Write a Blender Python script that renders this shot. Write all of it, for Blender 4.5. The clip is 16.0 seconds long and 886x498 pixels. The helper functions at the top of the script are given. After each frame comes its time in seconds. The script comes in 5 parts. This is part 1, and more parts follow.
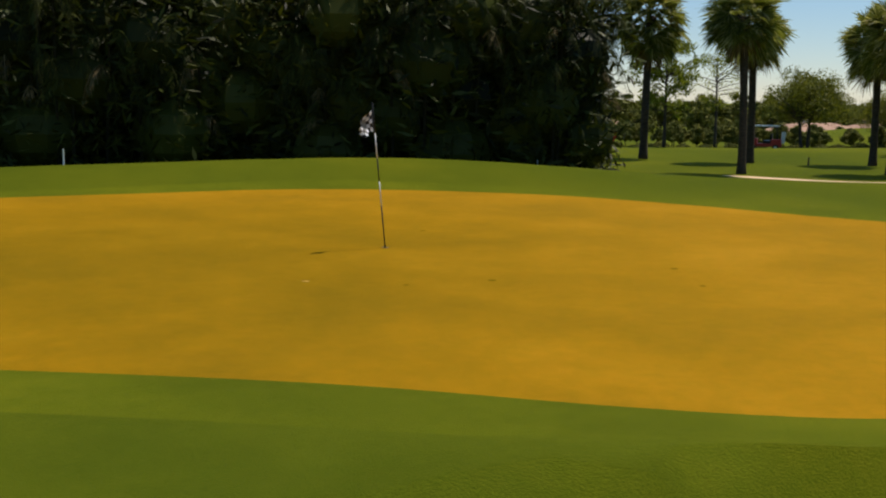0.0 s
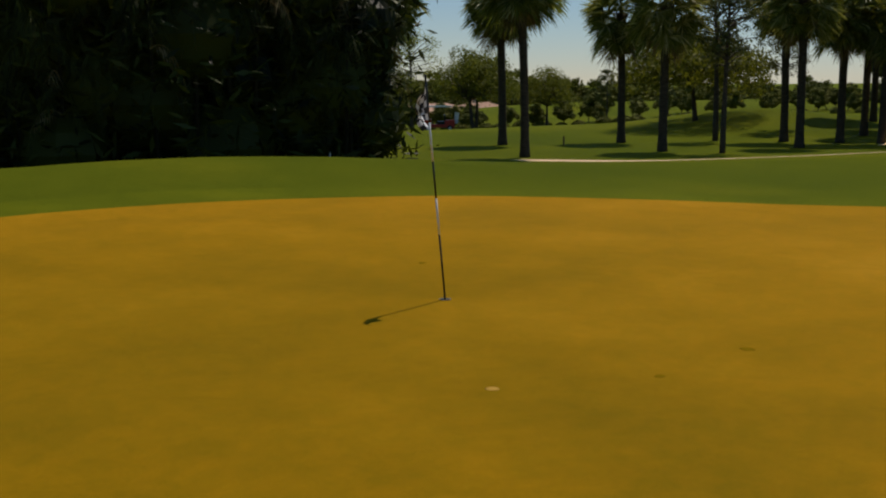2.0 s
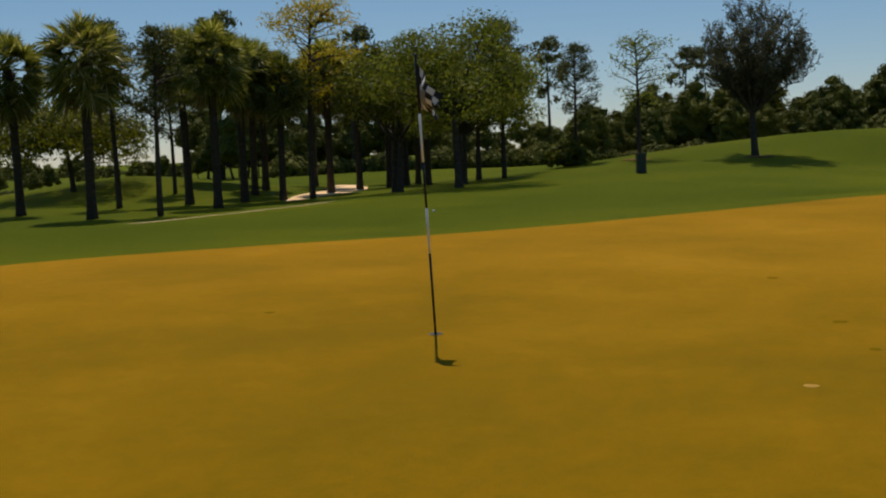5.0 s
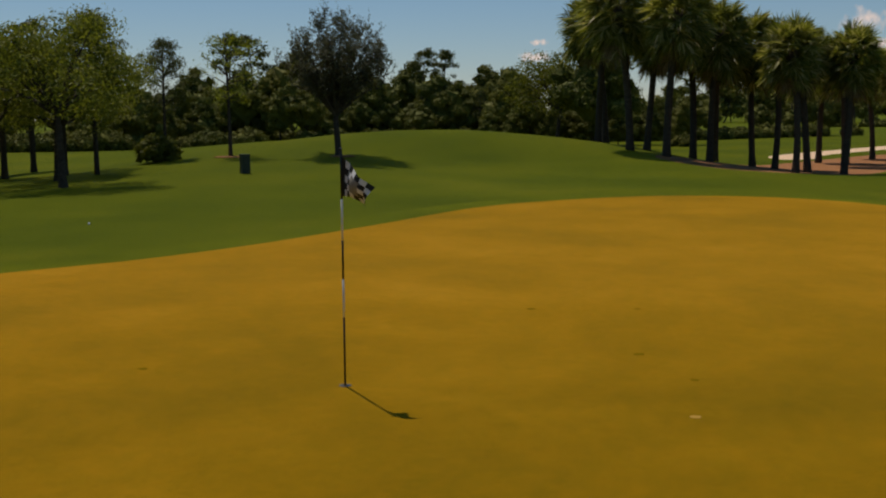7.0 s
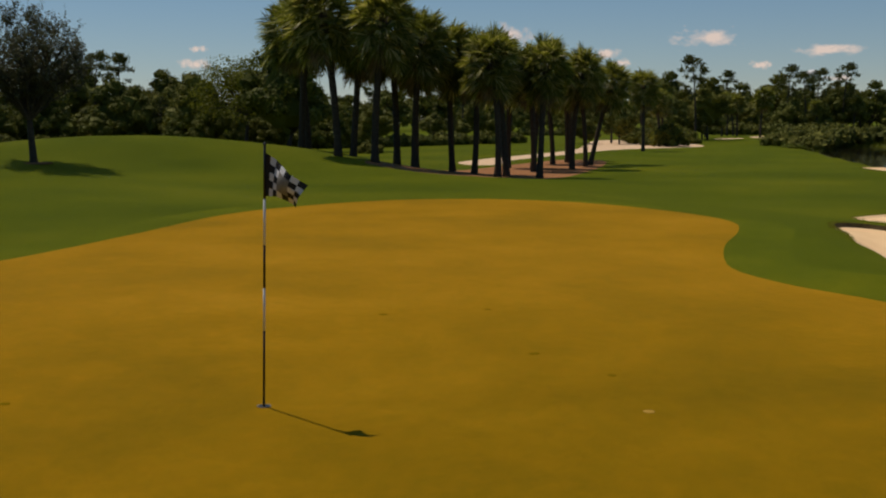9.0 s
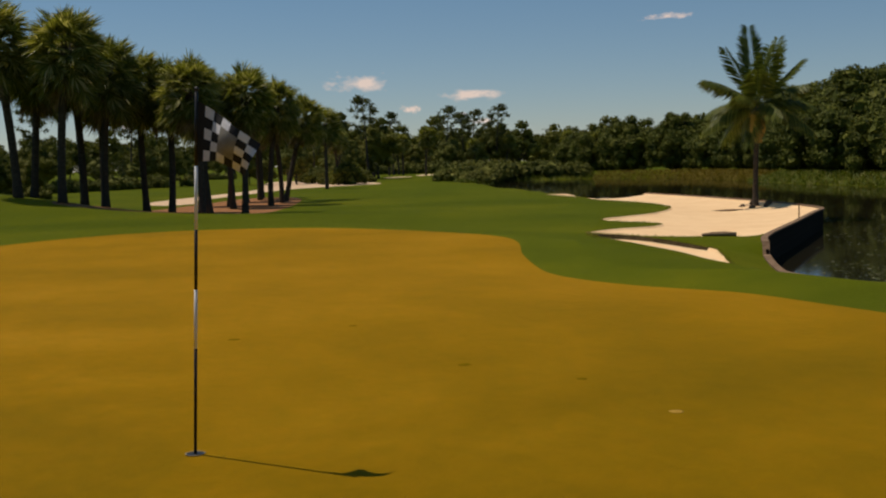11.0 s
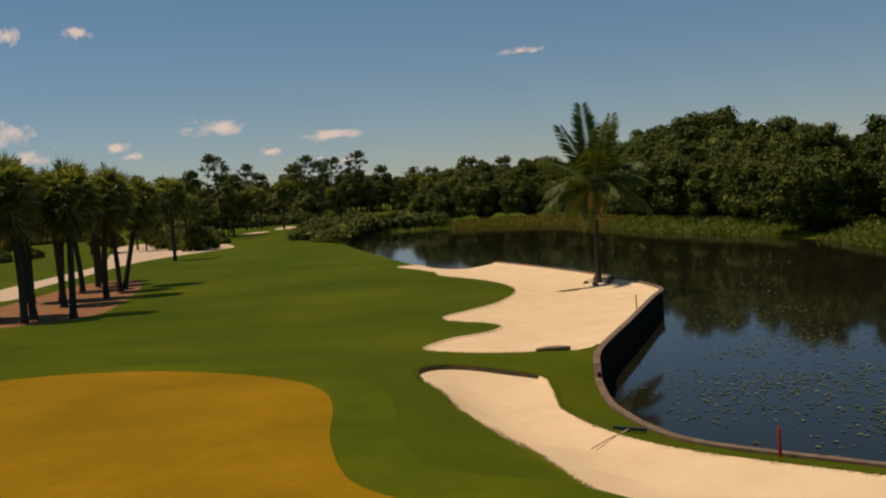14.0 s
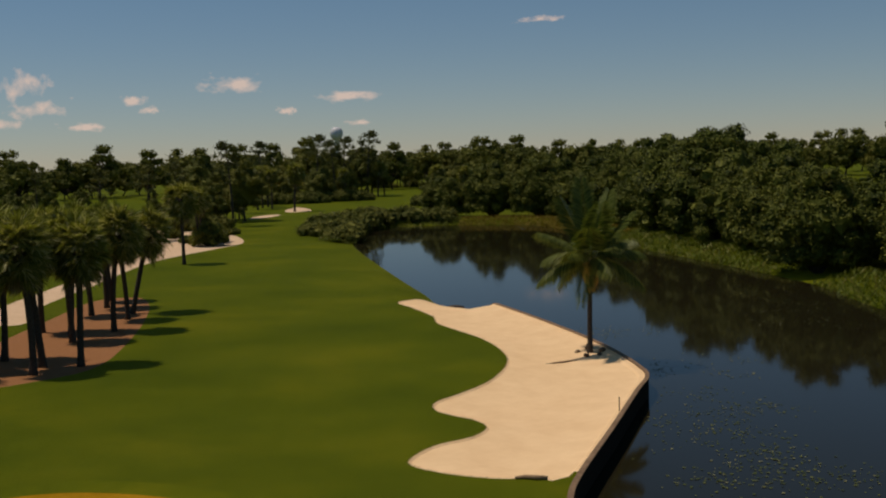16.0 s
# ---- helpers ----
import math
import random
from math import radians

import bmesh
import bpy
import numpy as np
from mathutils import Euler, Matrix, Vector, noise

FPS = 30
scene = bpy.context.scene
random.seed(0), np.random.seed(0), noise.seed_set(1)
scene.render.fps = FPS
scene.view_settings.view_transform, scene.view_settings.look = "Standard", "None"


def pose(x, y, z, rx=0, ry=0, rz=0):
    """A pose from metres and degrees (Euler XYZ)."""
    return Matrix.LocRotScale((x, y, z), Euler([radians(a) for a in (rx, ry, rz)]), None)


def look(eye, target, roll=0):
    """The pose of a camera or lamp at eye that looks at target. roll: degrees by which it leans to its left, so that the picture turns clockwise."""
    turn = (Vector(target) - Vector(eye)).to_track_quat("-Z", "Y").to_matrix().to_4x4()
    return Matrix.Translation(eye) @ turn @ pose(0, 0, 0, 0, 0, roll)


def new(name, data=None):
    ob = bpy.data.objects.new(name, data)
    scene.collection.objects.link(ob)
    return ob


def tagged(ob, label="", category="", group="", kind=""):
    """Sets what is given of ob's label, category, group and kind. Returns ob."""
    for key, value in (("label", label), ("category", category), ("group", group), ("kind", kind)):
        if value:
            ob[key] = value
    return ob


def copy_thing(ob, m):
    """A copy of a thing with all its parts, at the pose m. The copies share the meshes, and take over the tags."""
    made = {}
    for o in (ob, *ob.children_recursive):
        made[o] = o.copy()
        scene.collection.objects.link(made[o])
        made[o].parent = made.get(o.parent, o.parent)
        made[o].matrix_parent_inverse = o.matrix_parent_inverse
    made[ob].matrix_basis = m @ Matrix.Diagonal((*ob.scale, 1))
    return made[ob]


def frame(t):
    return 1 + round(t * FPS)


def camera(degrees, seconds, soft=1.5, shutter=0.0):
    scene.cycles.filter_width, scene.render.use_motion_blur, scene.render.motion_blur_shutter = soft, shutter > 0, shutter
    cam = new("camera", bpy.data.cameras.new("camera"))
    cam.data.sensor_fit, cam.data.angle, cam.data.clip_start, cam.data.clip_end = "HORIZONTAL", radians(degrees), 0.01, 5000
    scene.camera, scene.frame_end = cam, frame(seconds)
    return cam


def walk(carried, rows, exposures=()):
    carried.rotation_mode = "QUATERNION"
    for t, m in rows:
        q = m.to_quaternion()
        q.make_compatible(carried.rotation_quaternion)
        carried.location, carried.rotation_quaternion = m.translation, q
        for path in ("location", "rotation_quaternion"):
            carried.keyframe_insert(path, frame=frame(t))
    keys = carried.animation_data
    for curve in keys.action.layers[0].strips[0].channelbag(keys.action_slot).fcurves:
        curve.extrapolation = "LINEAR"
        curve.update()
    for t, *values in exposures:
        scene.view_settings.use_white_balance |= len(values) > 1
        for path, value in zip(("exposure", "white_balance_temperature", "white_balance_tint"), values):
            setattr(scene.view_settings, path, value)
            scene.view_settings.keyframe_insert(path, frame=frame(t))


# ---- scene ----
cam = camera(44.2, 16.0, 2.1)
PATH = [
    (0, (-1.552, -15.701, 2.204), (-1.252, -13.744, 1.92), 0.9),
    (0.5, (-2.595, -14.114, 2.332), (-2.14, -12.193, 2.01), 1.5),
    (1, (-3.638, -12.416, 2.294), (-3.009, -10.547, 1.962), 1.0),
    (1.5, (-4.406, -10.641, 2.181), (-3.605, -8.838, 1.851), 0.6),
    (2, (-4.988, -8.76, 1.987), (-4.013, -7.041, 1.682), -0.3),
    (2.5, (-5.358, -7.304, 1.839), (-4.219, -5.684, 1.555), -1.0),
    (3, (-5.649, -6.083, 1.66), (-4.338, -4.593, 1.405), -2.1),
    (3.5, (-5.792, -5.122, 1.452), (-4.331, -3.775, 1.225), -2.7),
    (4, (-6.158, -4.335, 1.237), (-4.544, -3.17, 1.041), -3.0),
    (4.5, (-6.885, -3.803, 1.204), (-5.148, -2.829, 1.023), -2.8),
    (5, (-7.541, -3.172, 1.349), (-5.698, -2.418, 1.166), -2.2),
    (7.5, (-9.527, 0.168, 2.391), (-7.562, -0.104, 2.142), -0.3),
    (8, (-9.17, 0.643, 2.229), (-7.229, 0.222, 1.988), -0.3),
    (8.5, (-8.941, 1.08, 2.171), (-7.032, 0.533, 1.936), -0.3),
    (9, (-8.437, 1.614, 2.205), (-6.575, 0.922, 1.971), -0.1),
    (9.5, (-7.825, 2.177, 2.23), (-6.024, 1.339, 1.999), -0.1),
    (10, (-6.941, 2.683, 2.077), (-5.218, 1.692, 1.862), -0.1),
    (12.3, (-5.228, 2.44, 1.265), (-3.796, 1.049, 1.15), -4.0),
    (12.5, (-5.184, 2.265, 1.439), (-3.764, 0.861, 1.324), -4.2),
    (13, (-5.188, 1.66, 2.031), (-3.782, 0.241, 1.92), -4.5),
    (13.5, (-5.25, 1.128, 2.77), (-3.846, -0.292, 2.663), -4.6),
    (14, (-5.499, 0.812, 3.77), (-4.087, -0.601, 3.665), -4.1),
    (14.5, (-5.714, 0.64, 4.78), (-4.297, -0.767, 4.674), -3.4),
    (15, (-6.039, 0.69, 5.99), (-4.617, -0.711, 5.873), -2.7),
    (15.5, (-6.361, 0.815, 7.16), (-4.937, -0.583, 7.021), -2.1),
    (16, (-6.825, 0.993, 8.4), (-5.399, -0.4, 8.229), -1.8),
]
EXPOSURES = [(0, 0.15, 6800, 15), (0.5, -0.05, 6800, 15), (1.5, -0.4, 6800, 15), (3.5, -0.3, 6800, 15), (5, -0.35, 6800, 15), (8, -0.55, 6950, 15), (12.5, -0.46, 7100, 16), (14.5, -0.67, 7150, 17), (16, -0.78, 7150, 17)]
walk(cam, [(t, look(eye, target, roll)) for t, eye, target, roll in PATH], EXPOSURES)

# ---------------------------------------------------------------- light
SUN_AZ, SUN_EL = radians(63), radians(66)
world = bpy.data.worlds.new("world")
scene.world = world
world.use_nodes = True
wn = world.node_tree
sky = wn.nodes.new("ShaderNodeTexSky")
sky.sky_type, sky.sun_disc = "NISHITA", False
sky.sun_elevation, sky.sun_rotation = SUN_EL, SUN_AZ
sky.air_density, sky.dust_density, sky.ozone_density, sky.altitude = 1.0, 0.0, 2.5, 900
cool = wn.nodes.new("ShaderNodeMix")
cool.data_type, cool.blend_type = "RGBA", "MULTIPLY"
cool.inputs[0].default_value = 1.0
where = wn.nodes.new("ShaderNodeTexCoord")
height = wn.nodes.new("ShaderNodeSeparateXYZ")
haze = wn.nodes.new("ShaderNodeValToRGB")
haze.color_ramp.elements[0].color = (0.92, 1.0, 1.12, 1)
haze.color_ramp.elements[1].position, haze.color_ramp.elements[1].color = 0.30, (0.80, 1.2, 1.25, 1)
wn.links.new(where.outputs["Generated"], height.inputs[0])
wn.links.new(height.outputs[2], haze.inputs[0])
wn.links.new(haze.outputs[0], cool.inputs[7])
wn.links.new(sky.outputs[0], cool.inputs[6])
wn.links.new(cool.outputs[2], wn.nodes["Background"].inputs[0])
wn.nodes["Background"].inputs[1].default_value = 0.075
sun = new("sun", bpy.data.lights.new("sun", "SUN"))
sun.data.energy, sun.data.angle, sun.data.color = 4.4, radians(0.53), (1.0, 0.94, 0.84)
sun.matrix_world = look((60 * math.sin(SUN_AZ), 60 * math.cos(SUN_AZ), 60 * math.tan(SUN_EL)), (0, 0, 0))

# ---------------------------------------------------------------- materials
def material(name, rough=0.8, spec=0.3):
    m = bpy.data.materials.new(name)
    m.use_nodes = True
    b = m.node_tree.nodes["Principled BSDF"]
    b.inputs["Roughness"].default_value = rough
    b.inputs["Specular IOR Level"].default_value = spec
    return m, m.node_tree, b


def noise_at(nt, scale, detail=4.0, rough=0.6, stretch=(1, 1, 1), turn=0.0):
    tc = nt.nodes.new("ShaderNodeTexCoord")
    mp = nt.nodes.new("ShaderNodeMapping")
    mp.inputs["Scale"].default_value = stretch
    mp.inputs["Rotation"].default_value = (0, 0, turn)
    n = nt.nodes.new("ShaderNodeTexNoise")
    n.inputs["Scale"].default_value, n.inputs["Detail"].default_value, n.inputs["Roughness"].default_value = scale, detail, rough
    nt.links.new(tc.outputs["Object"], mp.inputs[0])
    nt.links.new(mp.outputs[0], n.inputs["Vector"])
    return n.outputs["Fac"]


def ramp(nt, fac, stops):
    r = nt.nodes.new("ShaderNodeValToRGB")
    while len(r.color_ramp.elements) < len(stops):
        r.color_ramp.elements.new(0.5)
    for e, (p, c) in zip(r.color_ramp.elements, stops):
        e.position, e.color = p, (*c, 1)
    nt.links.new(fac, r.inputs[0])
    return r.outputs[0]


def blend(nt, fac, a, b, mode="MIX"):
    x = nt.nodes.new("ShaderNodeMix")
    x.data_type, x.blend_type = "RGBA", mode
    for sock, v in ((x.inputs[0], fac), (x.inputs[6], a), (x.inputs[7], b)):
        if isinstance(v, (int, float)):
            sock.default_value = v
        elif isinstance(v, tuple):
            sock.default_value = (*v, 1)
        else:
            nt.links.new(v, sock)
    return x.outputs[2]


def bump(nt, b, fac, strength, dist):
    n = nt.nodes.new("ShaderNodeBump")
    n.inputs["Strength"].default_value, n.inputs["Distance"].default_value = strength, dist
    nt.links.new(fac, n.inputs["Height"])
    nt.links.new(n.outputs[0], b.inputs["Normal"])


def turf(name, dark, mid, light, fine=55.0, patch=0.35, relief=0.02, stripe=0.0, sheen=0.28, tint=(1.0, 0.8, 0.05), dry=False):
    m, nt, b = material(name, 0.9, 0.03)
    big = noise_at(nt, patch, 5, 0.62)
    col = ramp(nt, big, ((0.3, dark), (0.52, mid), (0.75, light)))
    grain = noise_at(nt, fine, 3, 0.7)
    col = blend(nt, 0.35, col, ramp(nt, grain, ((0.3, (0.25, 0.25, 0.25)), (0.7, (1, 1, 1)))), "MULTIPLY")
    blot = noise_at(nt, 1.7, 4, 0.65, (1, 1, 1), 0.6)
    col = blend(nt, 0.4, col, ramp(nt, blot, ((0.35, (0.80, 0.84, 0.7)), (0.65, (1.0, 1.0, 1.0)))), "MULTIPLY")
    speck = noise_at(nt, 6.5, 5, 0.7)
    col = blend(nt, 0.75, col, ramp(nt, speck, ((0.36, (0.78, 0.88, 0.7)), (0.6, (1.0, 1.0, 1.0)), (0.78, (1.12, 1.05, 1.3)))), "MULTIPLY")
    if stripe:
        band = noise_at(nt, stripe, 1, 0.3, (0.12, 1, 1), 0.75)
        col = blend(nt, 0.1, col, ramp(nt, band, ((0.42, (0.72, 0.78, 0.7)), (0.58, (1, 1, 1)))), "MULTIPLY")
    if dry:  # darker round the hole; paler straw outside, ragged-edged, paints in brightness at grazing view
        place = nt.nodes.new("ShaderNodeTexCoord")
        away = nt.nodes.new("ShaderNodeVectorMath")
        away.operation = "DISTANCE"
        away.inputs[1].default_value = (-4.0, -1.5, 0.0)
        nt.links.new(place.outputs["Object"], away.inputs[0])
        ragged = nt.nodes.new("ShaderNodeMath")
        ragged.operation = "MULTIPLY_ADD"
        nt.links.new(noise_at(nt, 0.55, 5, 0.65), ragged.inputs[0])
        ragged.inputs[1].default_value = 6.0
        nt.links.new(away.outputs["Value"], ragged.inputs[2])
        span = nt.nodes.new("ShaderNodeMath")
        span.operation = "DIVIDE"
        nt.links.new(ragged.outputs[0], span.inputs[0])
        span.inputs[1].default_value = 20.0
        col = blend(nt, 1.0, col, ramp(nt, span.outputs[0], ((0.30, (0.68, 0.71, 0.6)), (0.50, (0.88, 0.86, 1.1)), (0.68, (1.0, 0.95, 2.0)))), "MULTIPLY")
    nt.links.new(col, b.inputs["Base Color"])
    bump(nt, b, grain, 0.6, relief)
    b.inputs["Sheen Weight"].default_value, b.inputs["Sheen Roughness"].default_value = sheen, 0.45
    b.inputs["Sheen Tint"].default_value = (*tint, 1)
    return m


def plain(name, dark, light, scale=8.0, rough=0.8, relief=0.01, spec=0.3, metal=0.0, stretch=(1, 1, 1)):
    m, nt, b = material(name, rough, spec)
    n = noise_at(nt, scale, 5, 0.65, stretch)
    nt.links.new(ramp(nt, n, ((0.3, dark), (0.7, light))), b.inputs["Base Color"])
    b.inputs["Metallic"].default_value = metal
    if relief:
        bump(nt, b, n, 0.5, relief)
    return m


def leafy(name, dark, light, odd=None, gloss=0.45, through_light=0.25):
    m, nt, b = material(name, gloss + 0.1, 0.14)
    geo = nt.nodes.new("ShaderNodeNewGeometry")
    info = nt.nodes.new("ShaderNodeObjectInfo")
    stops = ((0.0, dark), (0.8, light)) if odd is None else ((0.0, dark), (0.72, light), (0.97, odd))
    col = ramp(nt, geo.outputs["Random Per Island"], stops)
    shade = ramp(nt, info.outputs["Random"], ((0.0, (0.75, 0.8, 0.75)), (1.0, (1.05, 1.0, 0.9))))
    col = blend(nt, 1.0, col, shade, "MULTIPLY")
    nt.links.new(col, b.inputs["Base Color"])
    if through_light:
        tr = nt.nodes.new("ShaderNodeBsdfTranslucent")
        mx = nt.nodes.new("ShaderNodeMixShader")
        mx.inputs[0].default_value = through_light
        nt.links.new(blend(nt, 1.0, col, (1.0, 1.0, 0.45), "MULTIPLY"), tr.inputs[0])
        nt.links.new(b.outputs[0], mx.inputs[1])
        nt.links.new(tr.outputs[0], mx.inputs[2])
        nt.links.new(mx.outputs[0], nt.nodes["Material Output"].inputs[0])
    return m


GREEN = turf("dormant_green", (0.290, 0.166, 0.003), (0.400, 0.206, 0.003), (0.490, 0.248, 0.006), 90, 0.3, 0.006, 0.0, 0.34, (1.0, 0.49, 0.03), True)
FRINGE = turf("fringe_turf", (0.062, 0.086, 0.003), (0.098, 0.118, 0.004), (0.150, 0.152, 0.005), 60, 0.3, 0.02)
FAIRWAY = turf("fairway_turf", (0.046, 0.075, 0.003), (0.084, 0.107, 0.004), (0.145, 0.146, 0.006), 50, 0.12, 0.03, 0.35)
SAND = plain("bunker_sand", (0.79, 0.53, 0.285), (0.89, 0.625, 0.35), 0.9, 0.95, 0.006, 0.05)
LIP = plain("turf_lip", (0.045, 0.033, 0.014), (0.12, 0.09, 0.04), 12.0, 0.95, 0.03, 0.1)
MULCH = plain("pine_straw", (0.20, 0.085, 0.028), (0.38, 0.18, 0.08), 14.0, 0.95, 0.04, 0.1)
PATH_MAT = plain("pale_path", (0.56, 0.38, 0.225), (0.74, 0.53, 0.34), 4.0, 0.9, 0.01, 0.15)
BARK = plain("palm_bark", (0.032, 0.024, 0.017), (0.09, 0.07, 0.05), 6.0, 0.9, 0.04, 0.2, 0, (1, 1, 4))
OAK_BARK = plain("oak_bark", (0.035, 0.028, 0.022), (0.10, 0.08, 0.06), 9.0, 0.9, 0.04, 0.2)
PALM_LEAF = leafy("sabal_leaf", (0.075, 0.09, 0.015), (0.26, 0.27, 0.06), (0.60, 0.55, 0.32), 0.28, 0.52)
DEAD_LEAF = leafy("dry_leaf", (0.12, 0.085, 0.04), (0.28, 0.21, 0.12), None, 0.7, 0.15)
# low end below real leaf tones: the hedge's deep shade is in the colour
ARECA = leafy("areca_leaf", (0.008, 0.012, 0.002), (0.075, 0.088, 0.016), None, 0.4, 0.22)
COCO_LEAF = leafy("coconut_leaf", (0.06, 0.09, 0.016), (0.19, 0.22, 0.05), None, 0.35, 0.35)
OAK_LEAF = leafy("oak_leaf", (0.06, 0.075, 0.010), (0.21, 0.22, 0.04), None, 0.45, 0.45)
PALE_OAK = leafy("pale_oak_leaf", (0.10, 0.12, 0.015), (0.30, 0.31, 0.06), None, 0.45, 0.46)
LIGHT_LEAF = leafy("bright_leaf", (0.13, 0.16, 0.015), (0.32, 0.34, 0.05), None, 0.5, 0.42)
GOLD_LEAF = leafy("golden_leaf", (0.30, 0.25, 0.015), (0.62, 0.48, 0.05), None, 0.5, 0.4)
PINE_LEAF = leafy("pine_needle", (0.05, 0.065, 0.018), (0.15, 0.155, 0.05))
GREY_LEAF = leafy("sparse_leaf", (0.10, 0.095, 0.06), (0.20, 0.185, 0.12))
WOOD_LEAF = leafy("wood_leaf", (0.065, 0.076, 0.011), (0.20, 0.20, 0.04), None, 0.6, 0.18)
BANK_LEAF = leafy("thicket_leaf", (0.036, 0.050, 0.006), (0.120, 0.138, 0.018), (0.20, 0.205, 0.035), 0.55, 0.12)
REED = leafy("reed_blade", (0.09, 0.12, 0.010), (0.21, 0.235, 0.03), (0.30, 0.24, 0.07))


def water_material():
    m, nt, b = material("dark_pond_water", 0.05, 0.21)
    b.inputs["Base Color"].default_value = (0.015, 0.013, 0.006, 1)
    b.inputs["IOR"].default_value = 1.33
    bump(nt, b, noise_at(nt, 1.6, 3, 0.5), 0.03, 0.015)
    return m


WATER = water_material()

# ---------------------------------------------------------------- terrain
def ease(t):
    t = min(1.0, max(0.0, t))
    return t * t * (3 - 2 * t)


MOUNDS = [  # x, y, reach x, reach y, height
    (1.0, 13.1, 8.5, 2.5, 0.68), (-9.0, 12.0, 5.0, 2.5, 0.2), (39.9, 5.0, 11.1, 8.0, 1.09), (46.85, -8.1, 7.9, 6.3, 0.97), (46.0, -1.8, 5.4, 6.8, 0.97),
    (33.5, 28.5, 5.5, 5.5, 0.95), (40.0, 34.0, 7.0, 5.0, 0.5), (60.0, 28.0, 12.0, 9.0, 0.35), (60.4, 3.8, 12.0, 12.0, 1.13), (33.5, -20.0, 4.5, 3.5, 0.2), (29.8, -24.6, 4.0, 3.0, 0.16), (4.2, -8.4, 4.2, 1.4, -0.10), (2.6, -9.75, 4.8, 0.8, 0.055), (11.7, -17.0, 1.7, 1.5, 0.12)]


def land(x, y):
    h = -0.05 - 0.36 * ease((y - 9.5) / 8) * ease((34 - x) / 10) - 0.35 * ease((x - 22) / 14) * ease((y + 14) / 8)
    h -= 0.55 * ease((-y - 12) / 9) + 0.25 * ease((-y - 40) / 50) + 1.7 * ease((y - 34) / 40) * ease((68 - x) / 24) + 6.5 * ease((y - 85) / 90)
    for cx, cy, rx, ry, a in MOUNDS:
        d = ((x - cx) / rx) ** 2 + ((y - cy) / ry) ** 2
        if d < 9:
            h += a * math.exp(-d)
    return h


def smooth_ring(pts, step=0.35, closed=True):
    """A Catmull-Rom curve through the points, in even steps."""
    p = [Vector((*q, 0)) for q in pts]
    out, n = [], len(p)
    for i in range(n if closed else n - 1):
        a, b, c, d = (p[(i + k) % n] if closed else p[min(max(i + k, 0), n - 1)] for k in (-1, 0, 1, 2))
        cuts = max(2, int((c - b).length / step))
        for k in range(cuts):
            t = k / cuts
            q = 0.5 * (2 * b + (c - a) * t + (2 * a - 5 * b + 4 * c - d) * t * t + (3 * b - a - 3 * c + d) * t ** 3)
            out.append((q.x, q.y))
    if not closed:
        out.append(tuple(pts[-1]))
    return np.array(out)


def inside(poly, pts):
    x, y = pts[:, 0], pts[:, 1]
    if len(pts) < 40:
        ax, ay, (bx, by) = poly[:, 0], poly[:, 1], np.roll(poly, -1, 0).T
        cross = ((ay > y[:, None]) != (by > y[:, None])) & (x[:, None] < (bx - ax) * (y[:, None] - ay) / np.where(by == ay, 1e-9, by - ay) + ax)
        return cross.sum(1) % 2 == 1
    hit = np.zeros(len(pts), bool)
    for (ax, ay), (bx, by) in zip(poly, np.roll(poly, -1, 0)):
        if ay != by:
            hit ^= ((ay > y) != (by > y)) & (x < (bx - ax) * (y - ay) / (by - ay) + ax)
    return hit


def distance(line, pts, closed=True):
    a = line if closed else line[:-1]
    b = np.roll(line, -1, 0) if closed else line[1:]
    if len(pts) < 40:
        way, gap = b - a, pts[:, None, :] - a[None]
        t = np.clip((gap * way).sum(-1) / np.maximum((way ** 2).sum(-1), 1e-9), 0, 1)
        return np.sqrt(((gap - t[..., None] * way) ** 2).sum(-1)).min(1)
    best = np.full(len(pts), 1e9)
    for p, q in zip(a, b):
        d = q - p
        t = np.clip(((pts - p) @ d) / max(d @ d, 1e-9), 0, 1)
        best = np.minimum(best, np.hypot(*(pts - (p + t[:, None] * d)).T))
    return best


def shrunk(ring, by):
    """The ring drawn in by a distance; counterclockwise rings go inwards."""
    area = np.sum(ring[:, 0] * np.roll(ring[:, 1], -1) - ring[:, 1] * np.roll(ring[:, 0], -1))
    way = np.roll(ring, -1, 0) - np.roll(ring, 1, 0)
    way /= np.maximum(np.hypot(*way.T), 1e-9)[:, None]
    return ring + np.stack([-way[:, 1], way[:, 0]], 1) * by * np.sign(area)


GREEN_RING = smooth_ring([(-3.8, -6.75), (-1.1, -7.4), (1.0, -8.1), (2.6, -8.5), (4.3, -8.45), (5.7, -8.55), (6.7, -8.98), (8.3, -10.1), (10.1, -11.65),
    (11.8, -12.8), (13.7, -13.4), (16.1, -13.3), (18.5, -12.4), (20.5, -10.7), (21.2, -8.0), (20.0, -5.0), (18.0, -2.6), (14.2, -0.2), (11.0, 1.9),
    (8.9, 3.7), (7.2, 5.8), (5.1, 7.75), (3.0, 8.6), (0.5, 9.0), (-2.0, 8.9), (-4.2, 8.3), (-8.0, 7.0), (-11.3, 5.0), (-13.2, 2.5), (-12.6, -1.5), (-10.0, -4.8), (-6.8, -6.2)])
COLLAR_RING = shrunk(GREEN_RING, -1.1)
